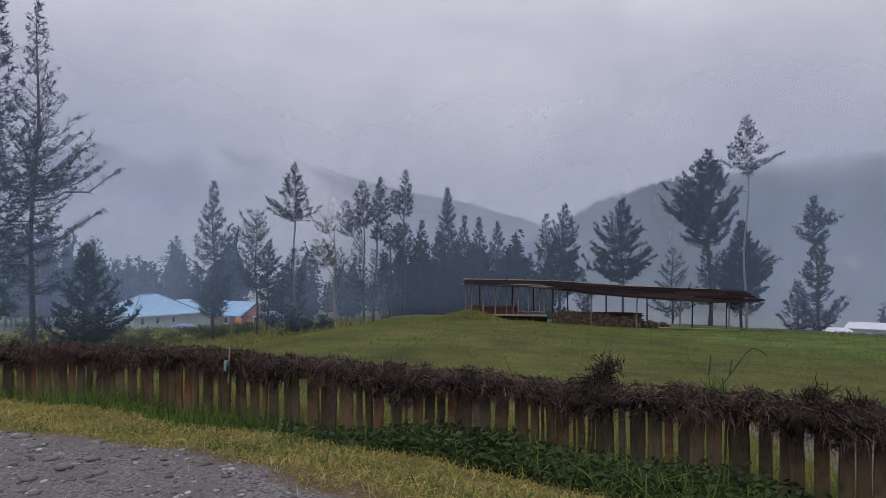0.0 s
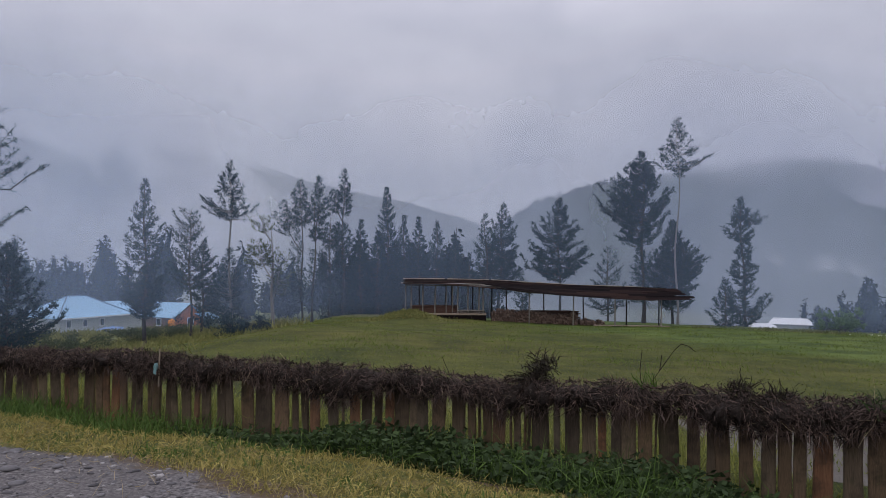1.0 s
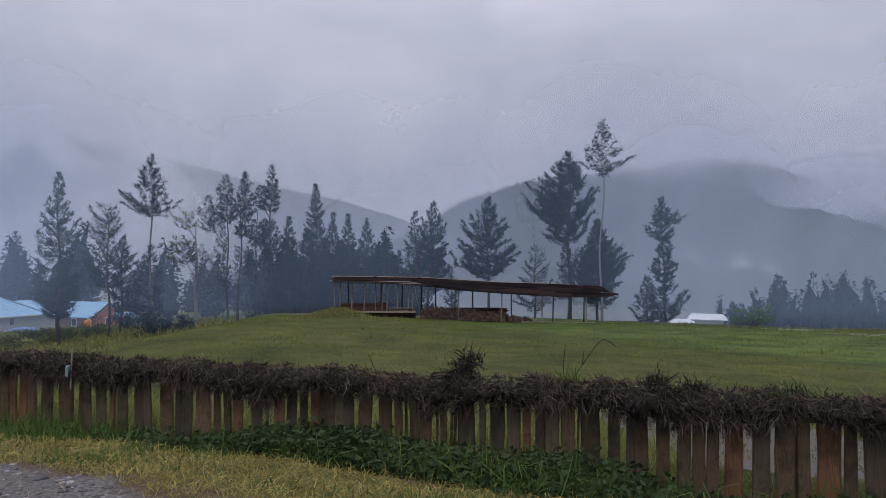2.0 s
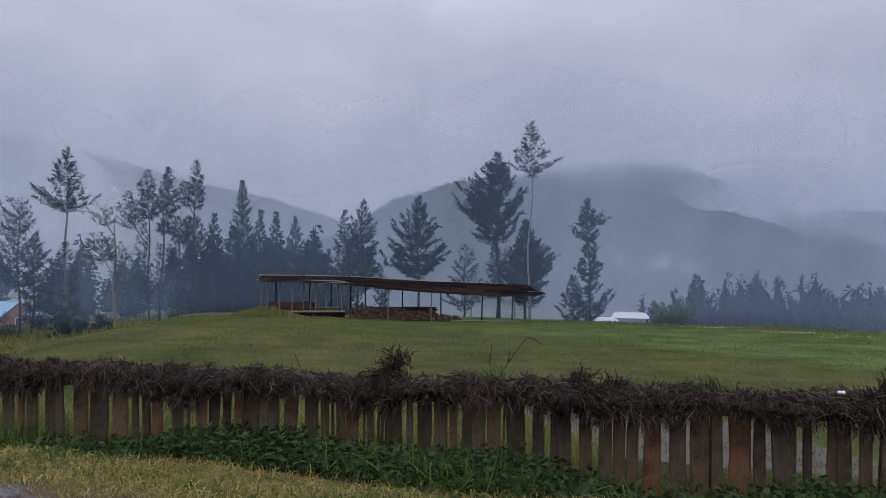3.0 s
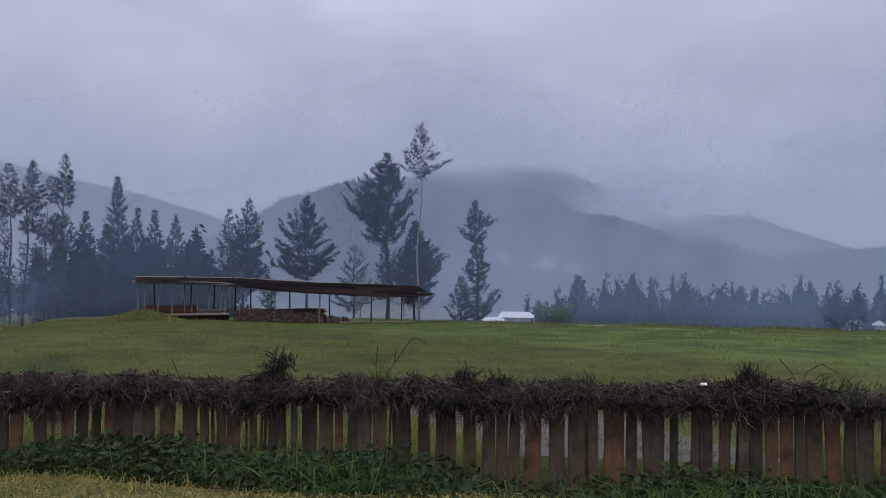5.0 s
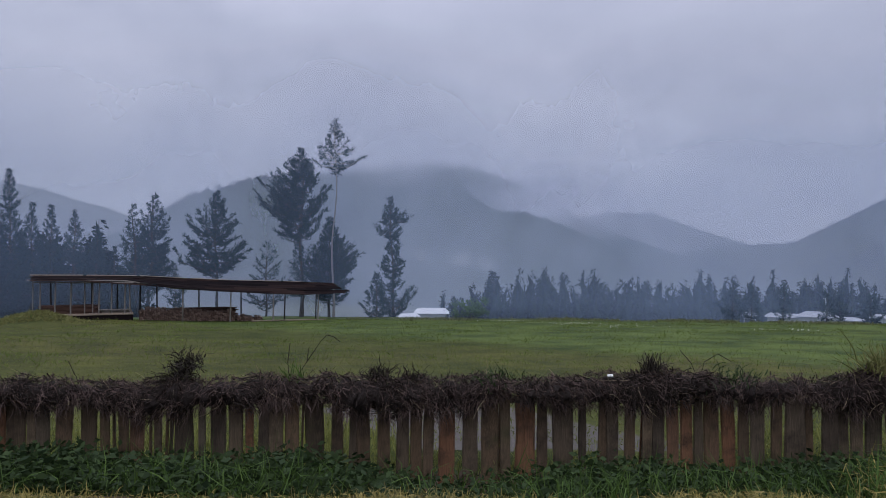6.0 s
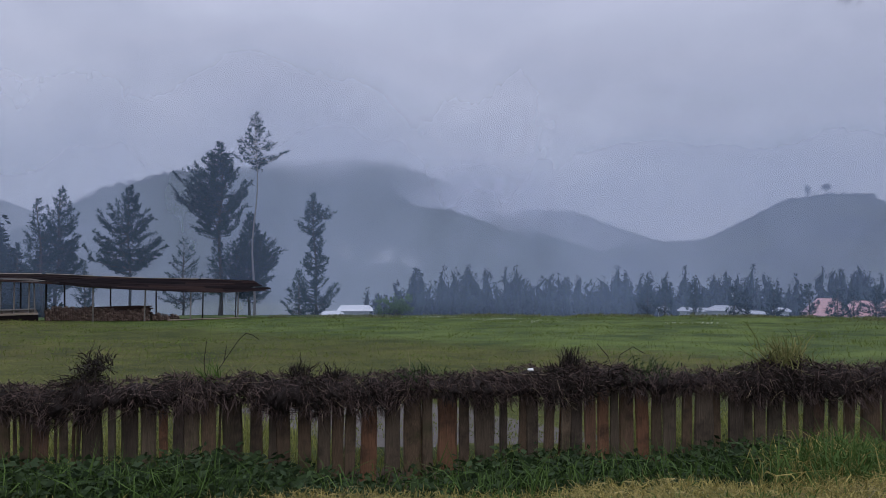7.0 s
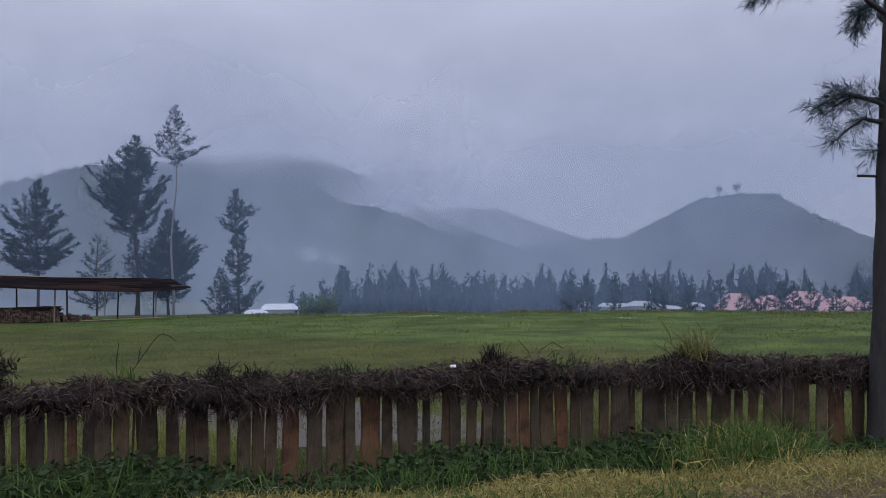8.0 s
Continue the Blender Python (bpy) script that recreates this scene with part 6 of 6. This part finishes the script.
# ---------------------------------------------------------------- gravel
def gravel():
    rng = np.random.default_rng(71)
    ico = bmesh.new()
    bmesh.ops.create_icosphere(ico, subdivisions=1, radius=1)
    bv = np.array([v.co[:] for v in ico.verts])
    bf = np.array([[v.index for v in f.verts] for f in ico.faces])
    ico.free()

    def spots(n):
        x, y = rng.uniform(-9, 1.0, n), rng.uniform(3.6, 9.5, n)
        d = beyond(x, y)
        ok = d < verge_edge(x) - 0.05 + 0.14 * rng.normal(size=n)
        return x[ok], y[ok]

    x, y = spots(9000)
    n = len(x)
    sz = 0.006 + 0.028 * rng.uniform(0, 1, n) ** 3
    sc = sz[:, None] * np.stack([rng.uniform(0.8, 1.5, n), rng.uniform(0.8, 1.4, n), rng.uniform(0.25, 0.6, n)], axis=-1)
    v = bv[None] * sc[:, None] * rng.uniform(0.65, 1.25, (n, len(bv), 1)) + np.stack([x, y, land(x, y) + 0.05 * sz], axis=-1)[:, None]
    f = bf[None] + (np.arange(n) * len(bv))[:, None, None]
    t = thing("gravel", "grey river gravel strewn over the road edge", "gravel", kind="stuff")
    part("pebble", mesh_of("pebble", v.reshape(-1, 3), f.reshape(-1, 3), STONE, True), STONE, t)
    x, y = spots(800)
    for k in range(min(170, len(x))):
        s = 0.020 + 0.050 * rng.uniform() ** 2.5
        sc = s * np.array([rng.uniform(0.9, 1.6), rng.uniform(0.8, 1.3), rng.uniform(0.28, 0.55)])
        ob = new("stone", mesh_of("stone", bv * sc * rng.uniform(0.72, 1.2, (len(bv), 1)), bf, STONE, True))
        ob.matrix_world = pose(x[k], y[k], land_at(x[k], y[k]) + sc[2] * 0.15, 0, 0, rng.uniform(0, 360))
        tagged(ob, "rounded grey river stone lying on the road edge", "stone", group="stones on the road edge")


gravel()
verge()
ditch_weeds()
field_grass()


# ---------------------------------------------------------------- fence and what lies on it
def s_at(x):
    return float(np.interp(x, FX, FS))


plank_fence()
thatch()
sod("upright_sod", "dark tuft of dead grass standing up from the thatch", s_at(1.6), 0.26, 0.07, 420, STRAW_DARK, 81)
sod("upright_sod", "small dark tuft standing up from the thatch", s_at(3.3), 0.12, 0.06, 160, STRAW_DARK, 82)
sod("upright_sod", "small dark tuft standing up from the thatch", s_at(3.62), 0.10, 0.06, 140, STRAW_DARK, 83)
sod("upright_sod", "spiky dark tuft standing up from the thatch", s_at(5.82), 0.10, 0.05, 150, STRAW_DARK, 84, 0.1, 0.24, 0.3, 0.2)
sod("grass_tuft", "pale dry grass tuft growing on the thatch", s_at(7.75), 0.12, 0.10, 260, GRASS_ROUGH, 85, 0.15, 0.36, 0.5, 0.7)
sod("grass_tuft", "yellow-green grass blades growing on the thatch", s_at(2.65), 0.14, 0.04, 24, GRASS_LONG, 86, 0.1, 0.22, 0.3, 0.2)
sod("grass_tuft", "dark green sprigs growing on the thatch", s_at(6.6), 0.12, 0.14, 110, WEED, 87, 0.08, 0.22, 0.6, 0.5)
sod("grass_tuft", "dark green sprigs growing on the thatch", s_at(4.4), 0.08, 0.12, 90, WEED, 88, 0.08, 0.2, 0.6, 0.5)
twig(s_at(2.55), [[(0, 0), (-0.02, 0.25), (0.0, 0.45)], [(0.0, 0), (0.16, 0.25), (0.30, 0.46), (0.36, 0.52)], [(0.36, 0.52), (0.43, 0.50), (0.49, 0.45)], [(0.16, 0.25), (0.18, 0.4)]], 1)
twig(s_at(0.78), [[(0, 0), (-0.06, 0.16), (-0.13, 0.3)]], 2)
twig(s_at(6.25), [[(0, 0), (-0.08, 0.2), (-0.2, 0.34)], [(0, 0), (0.06, 0.22), (0.2, 0.3), (0.34, 0.22)]], 3)


def rag():
    x, y, a = on_fence(s_at(-2.72), -0.20)
    t = thing("cloth_strip", "knotted teal rag tied to a thin stick in the fence", "rag", at=(float(x), float(y), float(crest(s_at(-2.72))) - 0.02))
    bm = bmesh.new()
    bmesh.ops.create_icosphere(bm, subdivisions=2, radius=0.04, matrix=Matrix.Diagonal((0.7, 0.6, 1.2, 1)))
    rng = random.Random(4)
    for v in bm.verts:
        v.co *= rng.uniform(0.75, 1.2)
    part("knot", bm, TEAL, t)
    part("stick", beam(bmesh.new(), (0.03, 0.02, -0.25), (0.04, 0.02, 0.22), 0.012, 0.009), DECK, t)
    part("tail", solid([(-0.02, -0.02, 0.0), (0.015, -0.02, 0.0), (0.01, -0.03, -0.10), (-0.02, -0.03, -0.08), (-0.02, -0.01, 0.0), (0.015, -0.01, 0.0), (0.01, -0.02, -0.10), (-0.02, -0.02, -0.08)],
                       [(0, 1, 2, 3), (4, 5, 6, 7), (0, 1, 5, 4), (1, 2, 6, 5), (2, 3, 7, 6), (3, 0, 4, 7)]), TEAL, t)


rag()


def plastic_scrap():
    x, y, _ = on_fence(s_at(5.42), -0.12)
    t = thing("plastic_scrap", "small crumpled white plastic scrap on the thatch", "litter", at=(float(x), float(y), float(thatch_top(s_at(5.42))) - 0.03), turn=-40)
    bm = boxed((-0.028, -0.02, 0), (0.028, 0.02, 0.02), 0.005)
    rng = random.Random(9)
    for v in bm.verts:
        v.co += Vector((rng.uniform(-0.01, 0.01), rng.uniform(-0.01, 0.01), rng.uniform(-0.01, 0.01)))
    part("scrap", bm, WHITE_TRIM, t)


plastic_scrap()


def grass_clump():
    """The big clump of grass by the fence with a mossy stone in it."""
    x, y, a = on_fence(s_at(7.75), -1.35)
    x, y = float(x), float(y)
    g = land_at(x, y)
    rng = np.random.default_rng(91)
    t = thing("grass_clump", "big clump of long arching grass against the fence", "grass clump", at=(x, y, g))
    v, f = spray(rng, None, 2200, (0, 0, 0), (0.32, 0.24, 0.03), 0.18, 0.54, 0.006, 0.014, 0.55, 0.9)
    part("grass", mesh_of("grass", v, f, GRASS_LONG), GRASS_LONG, t)
    v, f = spray(rng, None, 900, (-0.1, 0.05, 0), (0.36, 0.26, 0.03), 0.15, 0.5, 0.006, 0.012, 0.6, 0.8)
    part("dry_grass", mesh_of("dry_grass", v, f, GRASS_DRY), GRASS_DRY, t)
    x2, y2, _ = on_fence(s_at(7.45), -1.15)
    st = thing("mossy_stone", "mossy brown stone half hidden in the grass", "stone", at=(float(x2), float(y2), land_at(x2, y2)), turn=-30)
    bm = bmesh.new()
    bmesh.ops.create_icosphere(bm, subdivisions=3, radius=1, matrix=Matrix.Diagonal((0.36, 0.22, 0.19, 1)))
    for v2 in bm.verts:
        v2.co *= 1 + 0.25 * noise.noise(v2.co * 5)
        v2.co.z += 0.03
    part("stone", bm, MOSSY, st, "", True)


grass_clump()
